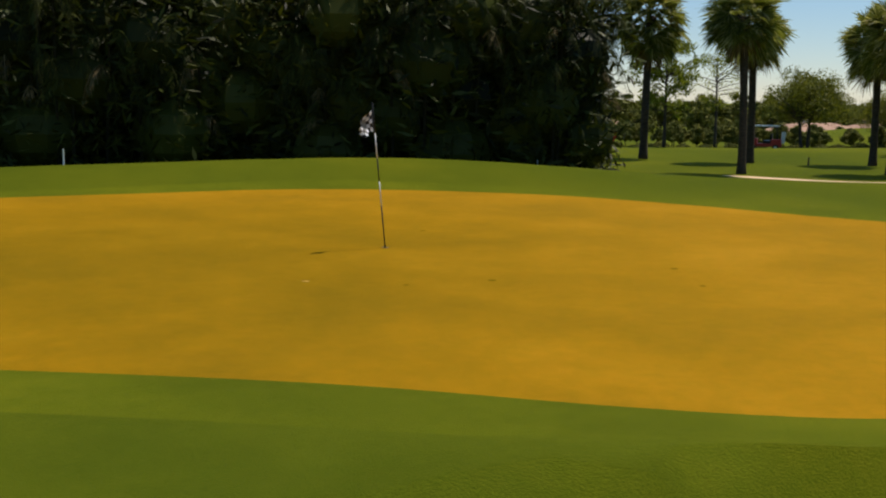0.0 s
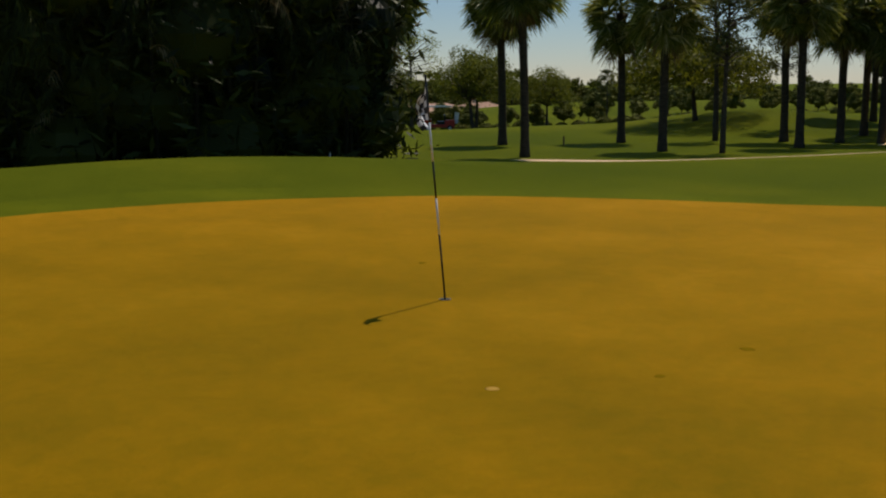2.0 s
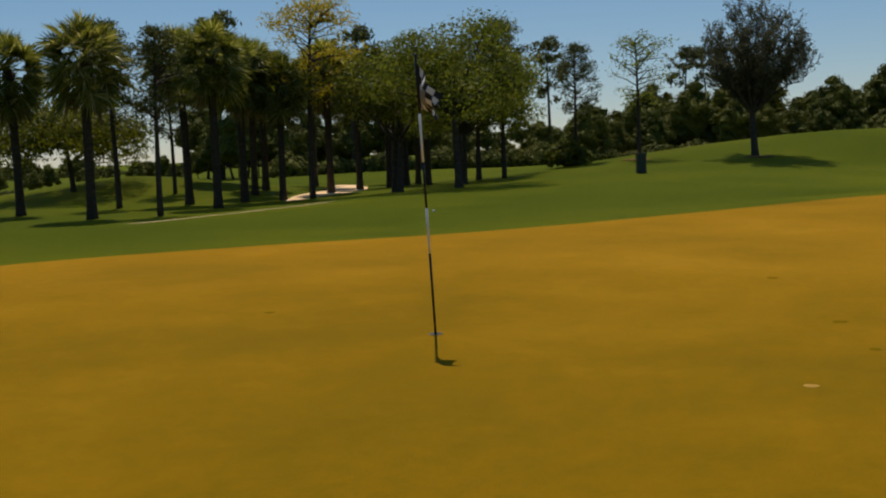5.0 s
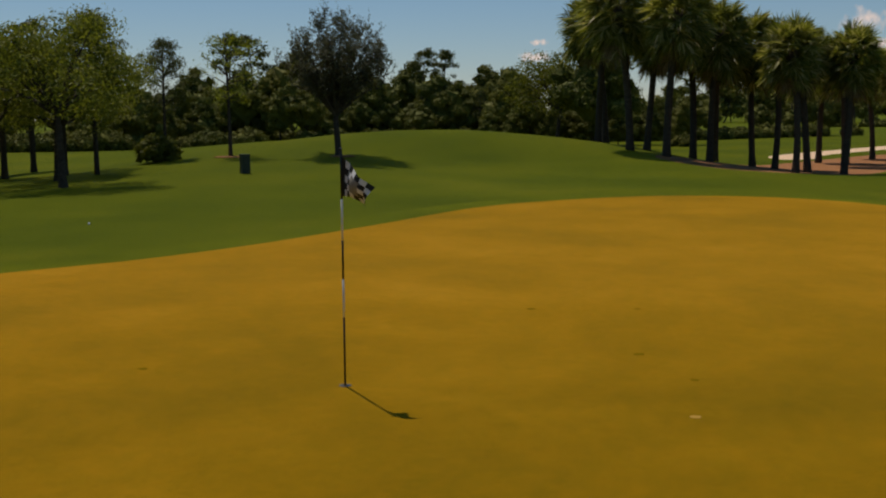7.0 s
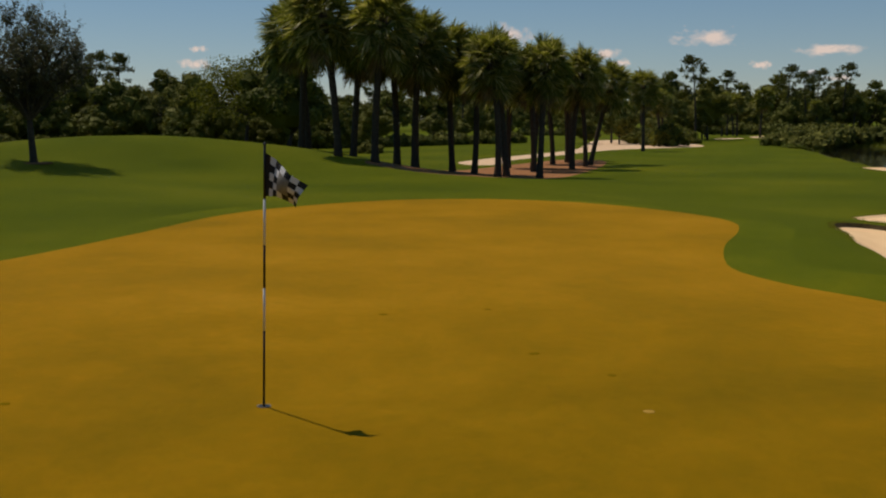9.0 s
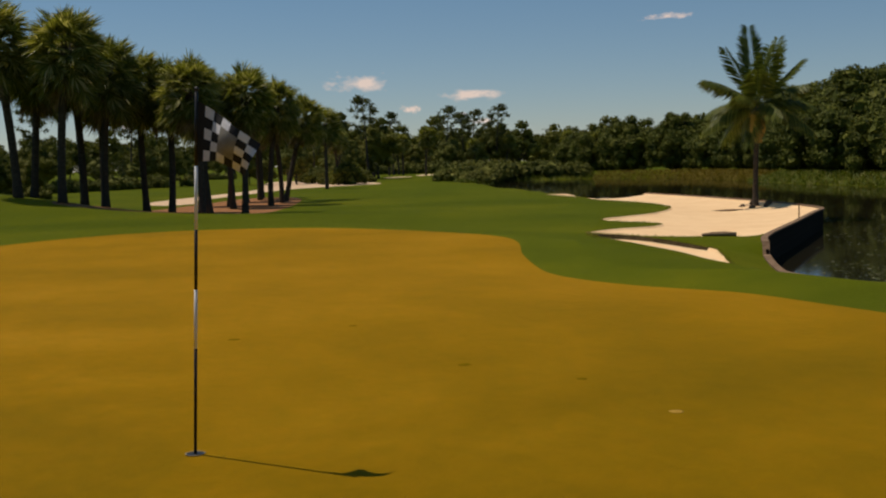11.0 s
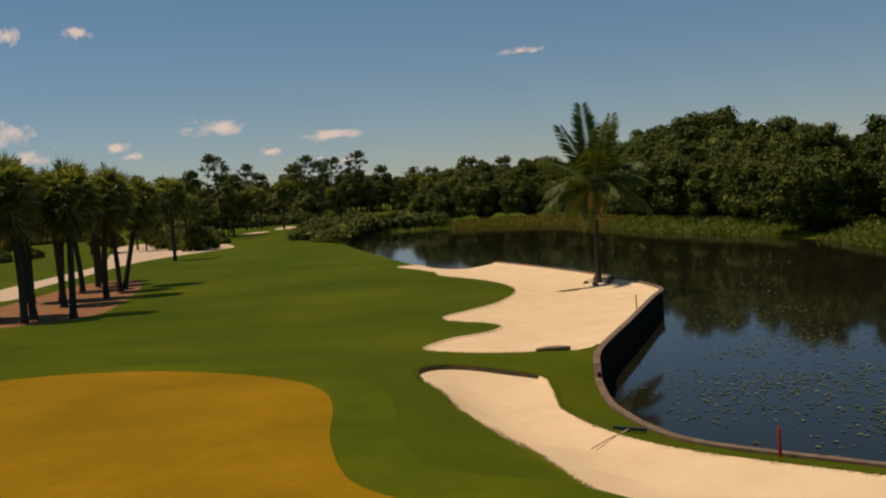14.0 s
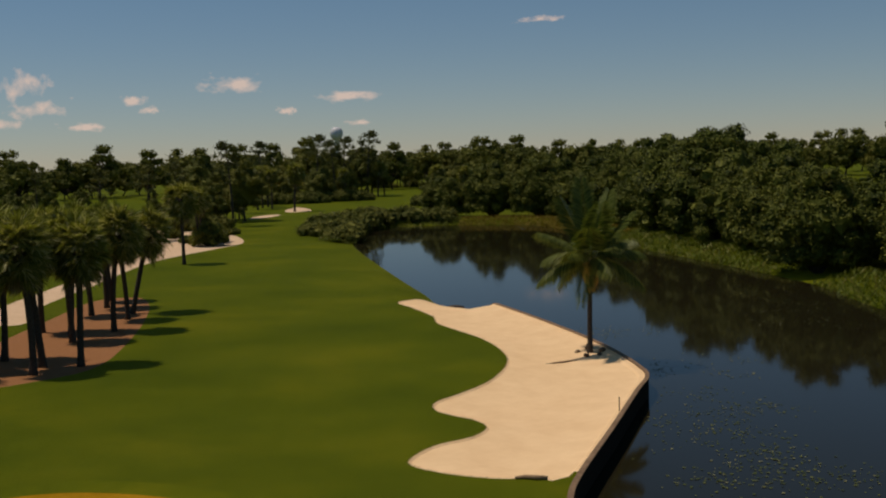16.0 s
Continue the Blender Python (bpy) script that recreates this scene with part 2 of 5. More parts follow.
BUNKER_RING = smooth_ring([(9.85, -14.15), (11.2, -14.95), (12.4, -16.0), (12.75, -17.0), (12.2, -17.45), (11.5, -17.75), (10.9, -18.15), (10.3, -18.0), (9.4, -17.15), (8.2, -15.95), (7.4, -15.4), (6.5, -14.85), (5.2, -14.35),
    (3.9, -14.1), (2.4, -14.0), (0.6, -14.0), (-1.5, -14.0), (-3.6, -13.5), (-3.9, -12.4), (-2.1, -11.2), (-0.2, -10.3), (1.3, -10.05), (2.6, -10.2), (4.0, -10.9), (5.6, -11.95), (7.6, -13.0)])
SEAWALL = smooth_ring([(-45, -30), (-25, -21.5), (-12, -17.3), (-4, -15.5), (1.6, -15.0), (4.4, -14.95), (6.0, -15.75), (7.6, -17.1), (9.3, -18.7), (10.7, -20.4), (11.9, -22.3), (14.4, -27.2),
    (17.0, -32.2), (18.1, -34.4), (19.5, -35.9), (22.9, -38.5), (27.4, -41.3), (34.0, -44.9), (39.6, -47.7)], 0.3, False)
SHORE = smooth_ring([(39.6, -47.7), (43.6, -47.9), (48.6, -51.2), (58.3, -57.4), (77.4, -70.0), (88.0, -77.5), (94, -83.5), (102.0, -91.0), (105.5, -99.0), (100.0, -106.5), (90.0, -110.0), (80.0, -105.0), (68.0, -96.5), (56.0, -87.5), (44.0, -80.0), (34.5, -73.8),
    (27.5, -68.5), (19.0, -60.0), (6.0, -52.0), (-14.0, -50.0), (-45.0, -48.0)], 1.2, False)
LAKE_RING = np.concatenate([SEAWALL, SHORE[1:]])
WASTE_RING = smooth_ring([(43.4, -44.0), (43.0, -46.4), (39.6, -47.4), (34.1, -44.6), (27.5, -41.0), (23.05, -38.2), (19.7, -35.65), (18.3, -34.2), (17.2, -32.1), (14.6, -27.1), (12.1, -22.1),
    (12.7, -21.4), (13.6, -20.6), (15.2, -20.0), (16.6, -20.15), (17.35, -21.9), (17.2, -23.5), (17.6, -24.6), (18.6, -25.1), (20.5, -25.2), (21.6, -26.1), (22.0, -27.9), (22.6, -30.0), (24.2, -32.8), (26.3, -35.0), (29.8, -37.2), (34.8, -39.2), (37.2, -41.0), (40.5, -42.6)])
PATH_RING = smooth_ring([(55.5, -24.2), (60.0, -24.9), (66.0, -29.4), (72.0, -35.0), (86.0, -47.0), (112.0, -62.0), (138.0, -78.0), (136.0, -85.0), (112.0, -77.0), (98.0, -69.6), (93.0, -63.5), (84.5, -50.6), (70.0, -37.0), (62.0, -29.6), (56.0, -26.4)], 1.2)
MULCH_RING = smooth_ring([(38.2, -13.4), (36.0, -14.8), (36.9, -18.4), (38.8, -21.7), (44.3, -26.2), (51.0, -30.9), (56.5, -34.2), (60.5, -35.6), (61.5, -33.0), (55.0, -26.6), (46.5, -18.6), (41.5, -13.0)], 0.9)
FAR_SAND_RINGS = [smooth_ring([(140.0, -99.5), (145.0, -103.5), (148.0, -109.0), (145.8, -109.6), (141.5, -104.5)], 1.5), smooth_ring([(150.5, -115.0), (158.0, -119.5), (166.0, -128.0), (158.0, -124.8), (150.5, -119.5)], 1.5)]
FAR_MULCH_RING = smooth_ring([(196.0, -150.0), (214.0, -156.0), (206.0, -165.0), (190.0, -156.0)], 2.5)
CART_RING = smooth_ring([(13.3, 18.6), (15.9, 16.2), (18.3, 14.3), (20.5, 13.0), (22.0, 12.5), (22.2, 12.8), (20.75, 13.5), (18.65, 14.8), (16.25, 16.7), (13.7, 19.1)], 0.5)
POCKET_RING = smooth_ring([(28.0, 17.7), (30.2, 17.3), (33.0, 17.3), (36.5, 18.4), (40.0, 20.2), (43.0, 22.4), (42.4, 23.4), (38.5, 21.2), (34.5, 19.6), (31.0, 18.9)], 0.6)
LIP_RINGS = [(BUNKER_RING, shrunk(BUNKER_RING, 0.07), 0.11, 0.50), (WASTE_RING, shrunk(WASTE_RING, 0.10), 0.06, 0.18)]
CREST_RING = shrunk(BUNKER_RING, -0.65)  # the top of the turf face above the sand
WATER_Z = -1.32


def elevation(pts):
    z = np.array([land(x, y) for x, y in pts])
    near = distance(SHORE, pts, False)
    far_side = pts[:, 1] < -31 - 0.72 * pts[:, 0]
    t = np.clip(near / np.where(far_side, 6.0, 2.2), 0, 1)
    z = np.where(near < 6, -1.325 + (z + 1.325) * t * t * (3 - 2 * t), z)
    bank = np.clip(near / 3.0, 0, 1) * np.clip((9 - near) / 3.0, 0, 1)
    z = np.where((near < 9) & (pts[:, 1] < -50) & (pts[:, 0] < 103) & (pts[:, 1] < -31 - 0.72 * pts[:, 0]) & ~((pts[:, 0] > 28.5) & (pts[:, 0] < 34.5) & (pts[:, 1] > -77)), np.maximum(z, -1.42 + 0.85 * bank), z)
    verge = np.clip(1 - distance(SEAWALL, pts, False) / 3.9, 0, 1)
    z = np.where(pts[:, 1] > -19.5, z - 0.60 * verge * verge * (3 - 2 * verge) * (1 - 0.62 * np.clip((pts[:, 0] - 8.4) / 2.0, 0, 1)), z)
    near = distance(BUNKER_RING, pts)  # turf face falling from the green's side to the sand
    face = np.clip(1 - near / np.where(inside(BUNKER_RING, pts), 2.2, 0.65), 0, 1) * np.clip((10.6 - pts[:, 0]) / 2.0, 0, 1)
    roll = 0.08 * np.exp(-(distance(CREST_RING, pts) / 0.8) ** 2) * np.clip((10.4 - pts[:, 0]) / 0.8, 0, 1) * np.clip(pts[:, 0] / 2.0 + 1.0, 0, 1)
    z = np.where(pts[:, 1] > -12.0 - 0.57 * np.maximum(pts[:, 0] - 3.0, 0), z + roll - 0.34 * face * face, z)
    for ring, _, lip, depth in LIP_RINGS:
        deep = inside(ring, pts)
        d = distance(ring, pts)
        far = np.clip((d - 0.1) / 1.3, 0, 1)
        lip = np.clip(0.05 + (lip - 0.05) * (pts[:, 0] - 9.6) / 1.8, 0.05, lip)
        z = np.where(deep & (d > 0.05), z - lip - depth * far * far * (3 - 2 * far), z)
    return z


def lattice(x0, x1, y0, y1, step, hole=None):
    gx, gy = np.meshgrid(np.arange(x0, x1, step), np.arange(y0, y1, step))
    p = np.stack([gx.ravel(), gy.ravel()], 1) + np.random.uniform(-0.2, 0.2, (gx.size, 2)) * step
    if hole:
        a, b, c, d = hole
        p = p[~((p[:, 0] > a) & (p[:, 0] < b) & (p[:, 1] > c) & (p[:, 1] < d))]
    return p


def build_ground():
    rings = [(GREEN_RING, True), (COLLAR_RING, True), (BUNKER_RING, True), (CREST_RING, True), (LIP_RINGS[0][1], True), (WASTE_RING, True), (LIP_RINGS[1][1], True), (LAKE_RING, True), (PATH_RING, True), (MULCH_RING, True), (CART_RING, True), (POCKET_RING, True), (FAR_SAND_RINGS[0], True), (FAR_SAND_RINGS[1], True), (FAR_MULCH_RING, True)]
    grid = np.concatenate([lattice(-16, 26, -20, 18, 0.8), lattice(-24, 62, -62, 44, 1.8, (-16, 26, -20, 18)), lattice(-70, 160, -140, 110, 6, (-24, 62, -62, 44)), lattice(-1500, 1560, -1540, 1510, 60, (-70, 160, -140, 110))])
    lines = np.concatenate([r for r, _ in rings])
    keep = np.ones(len(grid), bool)
    for k in range(0, len(grid), 2000):
        part_ = grid[k:k + 2000]
        d2 = ((part_[:, None, :] - lines[None, ::2, :]) ** 2).sum(-1).min(1)
        keep[k:k + 2000] = d2 > 0.3 ** 2
    grid = grid[keep]
    verts, edges = [Vector(p) for p in lines] + [Vector(p) for p in grid], []
    base = 0
    for r, _ in rings:
        n = len(r)
        edges += [(base + i, base + (i + 1) % n) for i in range(n)]
        base += n
    from mathutils.geometry import delaunay_2d_cdt
    v, _, f, *_ = delaunay_2d_cdt(verts, edges, [], 0, 1e-4)
    pts = np.array([tuple(p) for p in v])
    tri = np.array([t for t in f if len(t) == 3])
    a, b, c = pts[tri[:, 0]], pts[tri[:, 1]], pts[tri[:, 2]]
    turn = (b[:, 0] - a[:, 0]) * (c[:, 1] - a[:, 1]) - (b[:, 1] - a[:, 1]) * (c[:, 0] - a[:, 0])
    tri[turn < 0] = tri[turn < 0][:, ::-1]
    mid = (a + b + c) / 3
    kind = np.zeros(len(tri), int)
    for k, ring in ((1, COLLAR_RING), (2, GREEN_RING), (3, PATH_RING), (3, FAR_SAND_RINGS[0]), (3, FAR_SAND_RINGS[1]), (4, MULCH_RING), (4, FAR_MULCH_RING), (5, CART_RING), (6, POCKET_RING), (7, BUNKER_RING), (8, LIP_RINGS[0][1]), (10, WASTE_RING), (11, LIP_RINGS[1][1]), (9, LAKE_RING)):
        kind[inside(ring, mid)] = k
    kind[(kind == 7) & ((mid[:, 0] < 10.7) | (mid[:, 1] > -15.2))] = 8
    kind[(kind == 0) & (mid[:, 0] > 12.2) & (mid[:, 0] < 39.6) & (mid[:, 1] < -21.9) & (distance(SEAWALL, mid, False) < 0.6)] = 11
    z = elevation(pts)
    for k, name, mat, label in ((0, "ground", FAIRWAY, "mown green fairway and rough with low mounds"), (1, "fringe", FRINGE, "lighter mown collar of turf round the green"),
            (2, "putting_green", GREEN, "dry golden-brown putting green turf"), (3, "sand_path", PATH_MAT, "pale sandy path winding past the palms"), (4, "mulch_bed", MULCH, "brown pine-straw bed under the palms"),
            (5, "cart_path", PATH_MAT, "narrow pale cart path across the grass"), (6, "sand_pocket", SAND, "pale sandy track among the palms"), (7, "bunker_lip", LIP, "dark cut turf edge of the bunker"), (8, "greenside_bunker", SAND, "pale sand bunker beside the green"),
            (10, "waste_bunker_lip", SAND, "thin sandy rim of the large bunker"), (11, "waste_bunker", SAND, "large scalloped pale sand bunker beside the water"), (9, "water", WATER, "dark still pond mirroring the trees")):
        some = tri[kind == k]
        used, back = np.unique(some, return_inverse=True)
        zz = np.full(len(used), WATER_Z) if k == 9 else z[used]
        me = bpy.data.meshes.new(name)
        me.from_pydata(np.column_stack([pts[used], zz]).tolist(), [], back.reshape(-1, 3).tolist())
        me.materials.append(mat)
        me.shade_smooth()
        tagged(new(name, me), label, "water" if k == 9 else "ground", kind="structure")


build_ground()

# ---------------------------------------------------------------- mesh helpers
class Shape:
    """Vertices and faces, gathered and turned into one mesh."""

    def __init__(self):
        self.v, self.f = [], []

    def add(self, verts, faces):
        n = len(self.v)
        self.v += [tuple(p) for p in verts]
        self.f += [tuple(i + n for i in f) for f in faces]

    def tube(self, pts, radii, sides=8, cap=True):
        pts = [Vector(p) for p in pts]
        n, ring = len(self.v), []
        for i, p in enumerate(pts):
            d = (pts[min(i + 1, len(pts) - 1)] - pts[max(i - 1, 0)]).normalized()
            u = d.orthogonal().normalized() if abs(d.z) < 0.95 else (Vector((0, 1, 0)).cross(d)).normalized()
            w = d.cross(u)
            for k in range(sides):
                a = 2 * math.pi * k / sides
                self.v.append(tuple(p + (u * math.cos(a) + w * math.sin(a)) * radii[i]))
        for i in range(len(pts) - 1):
            for k in range(sides):
                a, b = n + i * sides + k, n + i * sides + (k + 1) % sides
                self.f.append((a, b, b + sides, a + sides))
        if cap:
            self.f.append(tuple(n + (len(pts) - 1) * sides + k for k in range(sides)))
            self.f.append(tuple(n + k for k in reversed(range(sides))))

    def box(self, x0, x1, y0, y1, z0, z1):
        c = [(x, y, z) for z in (z0, z1) for y in (y0, y1) for x in (x0, x1)]
        self.add(c, [(0, 2, 3, 1), (4, 5, 7, 6), (0, 1, 5, 4), (2, 6, 7, 3), (0, 4, 6, 2), (1, 3, 7, 5)])

    def quads(self, centre, u, w):
        """Many loose leaves: centres and half axes as arrays of n x 3."""
        n = len(self.v)
        p = np.stack([centre - u, centre + w * 0.55, centre + u, centre - w * 0.45], 1).reshape(-1, 3)
        self.v += [tuple(q) for q in p.tolist()]
        self.f += [(n + 4 * i, n + 4 * i + 1, n + 4 * i + 2, n + 4 * i + 3) for i in range(len(centre))]

    def mesh(self, name, mat, smooth=False):
        me = bpy.data.meshes.new(name)
        me.from_pydata(self.v, [], self.f)
        me.materials.append(mat)
        if smooth:
            me.shade_smooth()
        return me


def thing(name, label, category, group="", at=None):
    ob = new(name)
    ob.empty_display_size = 0.3
    if at is not None:
        ob.matrix_basis = at
    return tagged(ob, label, category, group)


def part(name, shape, mat, parent, label="", smooth=False, at=None):
    ob = new(name, shape.mesh(name, mat, smooth) if isinstance(shape, Shape) else shape)
    ob.parent = parent
    if at is not None:
        ob.matrix_basis = at
    if label:
        tagged(ob, label)
    return ob


def stand(x, y, turn=0.0, size=1.0, sink=0.05, tall=None, tip=0.0):
    z = float(elevation(np.array([[x, y]]))[0])
    return pose(x, y, z - sink, 0, 0, turn) @ pose(0, 0, 0, tip, 0, 0) @ Matrix.Diagonal((size, size, tall or size, 1))


def random_axes(rng, n, size, flat=0.0):
    """Half axes of leaves with random turns."""
    u = rng.normal(size=(n, 3))
    u[:, 2] *= 1 - flat
    u /= np.linalg.norm(u, axis=1)[:, None]
    w = np.cross(u, rng.normal(size=(n, 3)))
    w /= np.linalg.norm(w, axis=1)[:, None]
    s = size * rng.uniform(0.6, 1.3, (n, 1))
    return u * s, w * s * 0.8


def facing_axes(rng, way, size, stray=0.55):
    """Half axes of leaves that mostly face a way, as on the outside of a crown."""
    n = way + rng.normal(0, stray, way.shape)
    n /= np.linalg.norm(n, axis=1)[:, None]
    u = np.cross(n, rng.normal(size=way.shape))
    u /= np.linalg.norm(u, axis=1)[:, None]
    w = np.cross(n, u)
    s = size * rng.uniform(0.6, 1.3, (len(way), 1))
    return u * s, w * s * 0.8


# ---------------------------------------------------------------- kinds of trees
def fan_leaf(shape, rng, root, out, petiole, blade, segments=34):
    """One fan leaf: a stalk and a folded fan of narrow segments with hanging tips."""
    out = out.normalized()
    side = out.cross(Vector((0, 0, 1)))
    side = side.normalized() if side.length > 0.1 else Vector((1, 0, 0))
    hub = root + out * petiole + Vector((0, 0, -0.06 * petiole * math.hypot(out.x, out.y)))
    t = 0.012
    shape.add([root - side * t, root + side * t, hub + side * t, hub - side * t], [(0, 1, 2, 3)])
    out = (out + Vector((0, 0, -0.26 * math.hypot(out.x, out.y) * rng.uniform(0.2, 1.5)))).normalized()
    up = side.cross(out).normalized()
    roll = rng.uniform(-0.9, 0.9)
    side = (side * math.cos(roll) + up * math.sin(roll)).normalized()
    up = side.cross(out).normalized()
    verts, faces = [], []
    for k in range(segments):
        a = radians(-125 + 250 * (k + 0.5) / segments)
        d = (out * math.cos(a) + side * math.sin(a) + up * (0.30 * abs(math.sin(a)) - 0.1)).normalized()
        length = blade * (0.74 + 0.26 * math.cos(a)) * rng.uniform(0.85, 1.15)
        wide = (side * math.cos(a) - out * math.sin(a)).normalized()
        wide = (wide + up * (0.7 if k % 2 else -0.7)).normalized()
        m = hub + d * length * 0.55
        tip = hub + d * length + Vector((0, 0, -1)) * length * rng.uniform(0.02, 0.26)
        w = wide * blade * 0.034
        n = len(verts)
        verts += [hub, m - w, tip, m + w]
        faces.append((n, n + 1, n + 2, n + 3))
    shape.add(verts, faces)


def sabal_palm(seed, height, radius, lean=0.03, girth=0.13, skirt=0.3):
    rng = np.random.default_rng(seed)
    palm = thing("sabal_palm", "sabal palm with grey trunk and round fan-leaf crown", "palm tree", "sabal palms")
    top = Vector((lean * height * rng.uniform(-1, 1), lean * height * rng.uniform(-1, 1), height - radius * 0.85))
    pts, rad = [], []
    for i in range(15):
        t = i / 14
        pts.append((top.x * t * t, top.y * t * t, -0.15 + (top.z + 0.15) * t))
        rad.append((girth + 0.07 * math.exp(-t * 12) + 0.06 * ease((t - 0.8) / 0.2)) * (1 + 0.05 * (i % 2)))
    trunk = Shape()
    trunk.tube(pts, rad, 10)
    for i in range(26):  # old leaf bases below the crown
        a, z = rng.uniform(0, 6.28), top.z - rng.uniform(0.0, 0.75)
        r = Vector((math.cos(a), math.sin(a), 0))
        p = Vector((top.x, top.y, z)) + r * 0.17
        s = r.cross(Vector((0, 0, 1))) * 0.05
        tip = p + r * 0.16 + Vector((0, 0, 0.28))
        trunk.add([p - s, p + s, tip + s * 0.4, tip - s * 0.4], [(0, 1, 2, 3)])
    part("trunk", trunk, BARK, palm, "", True)
    crown, dry = Shape(), Shape()
    total = 78 + int(34 * skirt)
    for i in range(total):
        e = math.asin(max(-0.92, min(0.99, 1.0 - 1.85 * (i / (total - 1)) ** 0.92 + rng.uniform(-0.14, 0.14))))
        a = i * 2.39996 + rng.uniform(-0.35, 0.35)
        out = Vector((math.cos(a) * math.cos(e), math.sin(a) * math.cos(e), math.sin(e)))
        reach = rng.uniform(0.85, 1.12)
        fan_leaf(crown if i < total - 3 else dry, rng, top + Vector((0, 0, 0.05 - skirt * max(0.0, i / total - 0.3) * rng.uniform(0.5, 1.5))), out, radius * 0.56 * reach, radius * rng.uniform(0.44, 0.54) * reach)
    for i in range(6):
        a = rng.uniform(0, 6.28)
        fan_leaf(dry, rng, top - Vector((0, 0, 0.15 + 0.7 * skirt)), Vector((math.cos(a) * 0.45, math.sin(a) * 0.45, -0.8)), radius * 0.32, radius * 0.4)
    part("crown", crown, PALM_LEAF, palm)
    part("dead_fronds", dry, DEAD_LEAF, palm, "dry brown hanging fan leaves")
    return palm


def feather(shape, rng, pts, leaf, gap=0.09, droop=0.6):
    """A feather leaf along a curve, with hanging leaflets on both sides."""
    pts = [Vector(p) for p in pts]
    shape.tube(pts, [0.022 * (1 - 0.8 * i / (len(pts) - 1)) for i in range(len(pts))], 3, False)
    total = sum((b - a).length for a, b in zip(pts, pts[1:]))
    n = max(6, int(total / gap))
    for k in range(n):
        t = (k + 0.5) / n
        if t < 0.12:
            continue
        s = t * (len(pts) - 1)
        i = min(int(s), len(pts) - 2)
        p = pts[i].lerp(pts[i + 1], s - i)
        d = (pts[i + 1] - pts[i]).normalized()
        side = d.cross(Vector((0, 0, 1)))
        side = side.normalized() if side.length > 0.05 else Vector((1, 0, 0))
        length = leaf * (0.45 + 0.75 * math.sin(math.pi * min(t * 0.85 + 0.12, 1.0))) * rng.uniform(0.85, 1.15)
        for sign in (-1, 1):
            way = (side * sign * (1 - 0.45 * t) + d * 0.55 + Vector((0, 0, -droop * rng.uniform(0.6, 1.3)))).normalized()
            w = d * length * 0.042
            m = p + way * length * 0.5
            tip = p + way * length + Vector((0, 0, -0.22 * length * droop))
            shape.add([p - w * 0.4, m - w, tip, m + w], [(0, 1, 2, 3)])


def arch(root, angle, length, rise, sag, steps=7):
    out = Vector((math.cos(angle), math.sin(angle), 0))
    return [root + out * length * t * (1 - 0.15 * t) + Vector((0, 0, rise * t - sag * t * t)) for t in (i / (steps - 1) for i in range(steps))]


def coconut_palm(hub, radius):
    """A slim trunk, fronds from upright to hanging, and the dry husk under them."""
    rng = np.random.default_rng(5)
    palm = thing("coconut_palm", "tall coconut palm with arching fronds and yellow husk", "palm tree")
    top = Vector((-0.12, 0.1, hub))
    trunk = Shape()
    trunk.tube([(top.x * t * t, top.y * t * t, -0.2 + (top.z + 0.2) * t) for t in (i / 23 for i in range(24))], [0.105 + 0.09 * math.exp(-10 * i / 23) + 0.007 * (i % 2) for i in range(24)], 10)
    part("trunk", trunk, OAK_BARK, palm, "", True)
    upright = ((312, 1.42, 1.14), (226, 1.20, 1.08), (335, 1.04, 1.10), (198, 0.86, 1.0), (22, 0.62, 0.98), (120, 1.10, 0.95))
    for i in range(20):
        s = Shape()
        f = i / 19
        if i < len(upright):  # the plumes that stand above the rest, nearly straight
            turn, e, size = upright[i]
            turn, length, sag = math.radians(turn), radius * size, 0.06 + 0.22 * (1.42 - e)
        else:
            turn, e, length = i * 2.4 + rng.uniform(-0.25, 0.25), 1.30 - 1.55 * f, radius * rng.uniform(0.9, 1.1) * (1.0 - 0.12 * f)
            sag = 0.16 + 0.36 * f
        line = arch(top + Vector((0, 0, 0.1)), turn, 1.05 * length * max(math.cos(e), 0.2), length * math.sin(e) + 0.35 * f, length * sag, 9)
        feather(s, rng, line, radius * 0.23, 0.026, 0.15 + 0.8 * f)
        part("frond", s, COCO_LEAF, palm)
    husk = Shape()
    for i in range(420):
        a, z = rng.uniform(0, 6.28), rng.uniform(-1.25, 0.1)
        wide = 0.36 * math.sin(math.pi * min(1.0, max(0.08, (z + 1.2) / 1.35)) ** 0.8)
        p = top + Vector((math.cos(a), math.sin(a), 0)) * wide * rng.uniform(0.5, 1.0) + Vector((0, 0, z))
        q = Vector((rng.uniform(-0.1, 0.1), rng.uniform(-0.1, 0.1), -0.34))
        husk.add([p, p + Vector((0.05, 0.0, -0.1)), p + q, p + Vector((-0.05, 0.03, -0.15))], [(0, 1, 2, 3)])
    part("husk", husk, HUSK, palm, "ragged yellow dry husk under the crown")
    for i in range(7):
        a = i * 0.9
        nut = Shape()
        ball(nut, top + Vector((math.cos(a) * 0.24, math.sin(a) * 0.24, -0.3 - 0.06 * (i % 2))), 0.13, 6, 8)
        part("coconut", nut, HUSK, palm, "", True)
    return palm


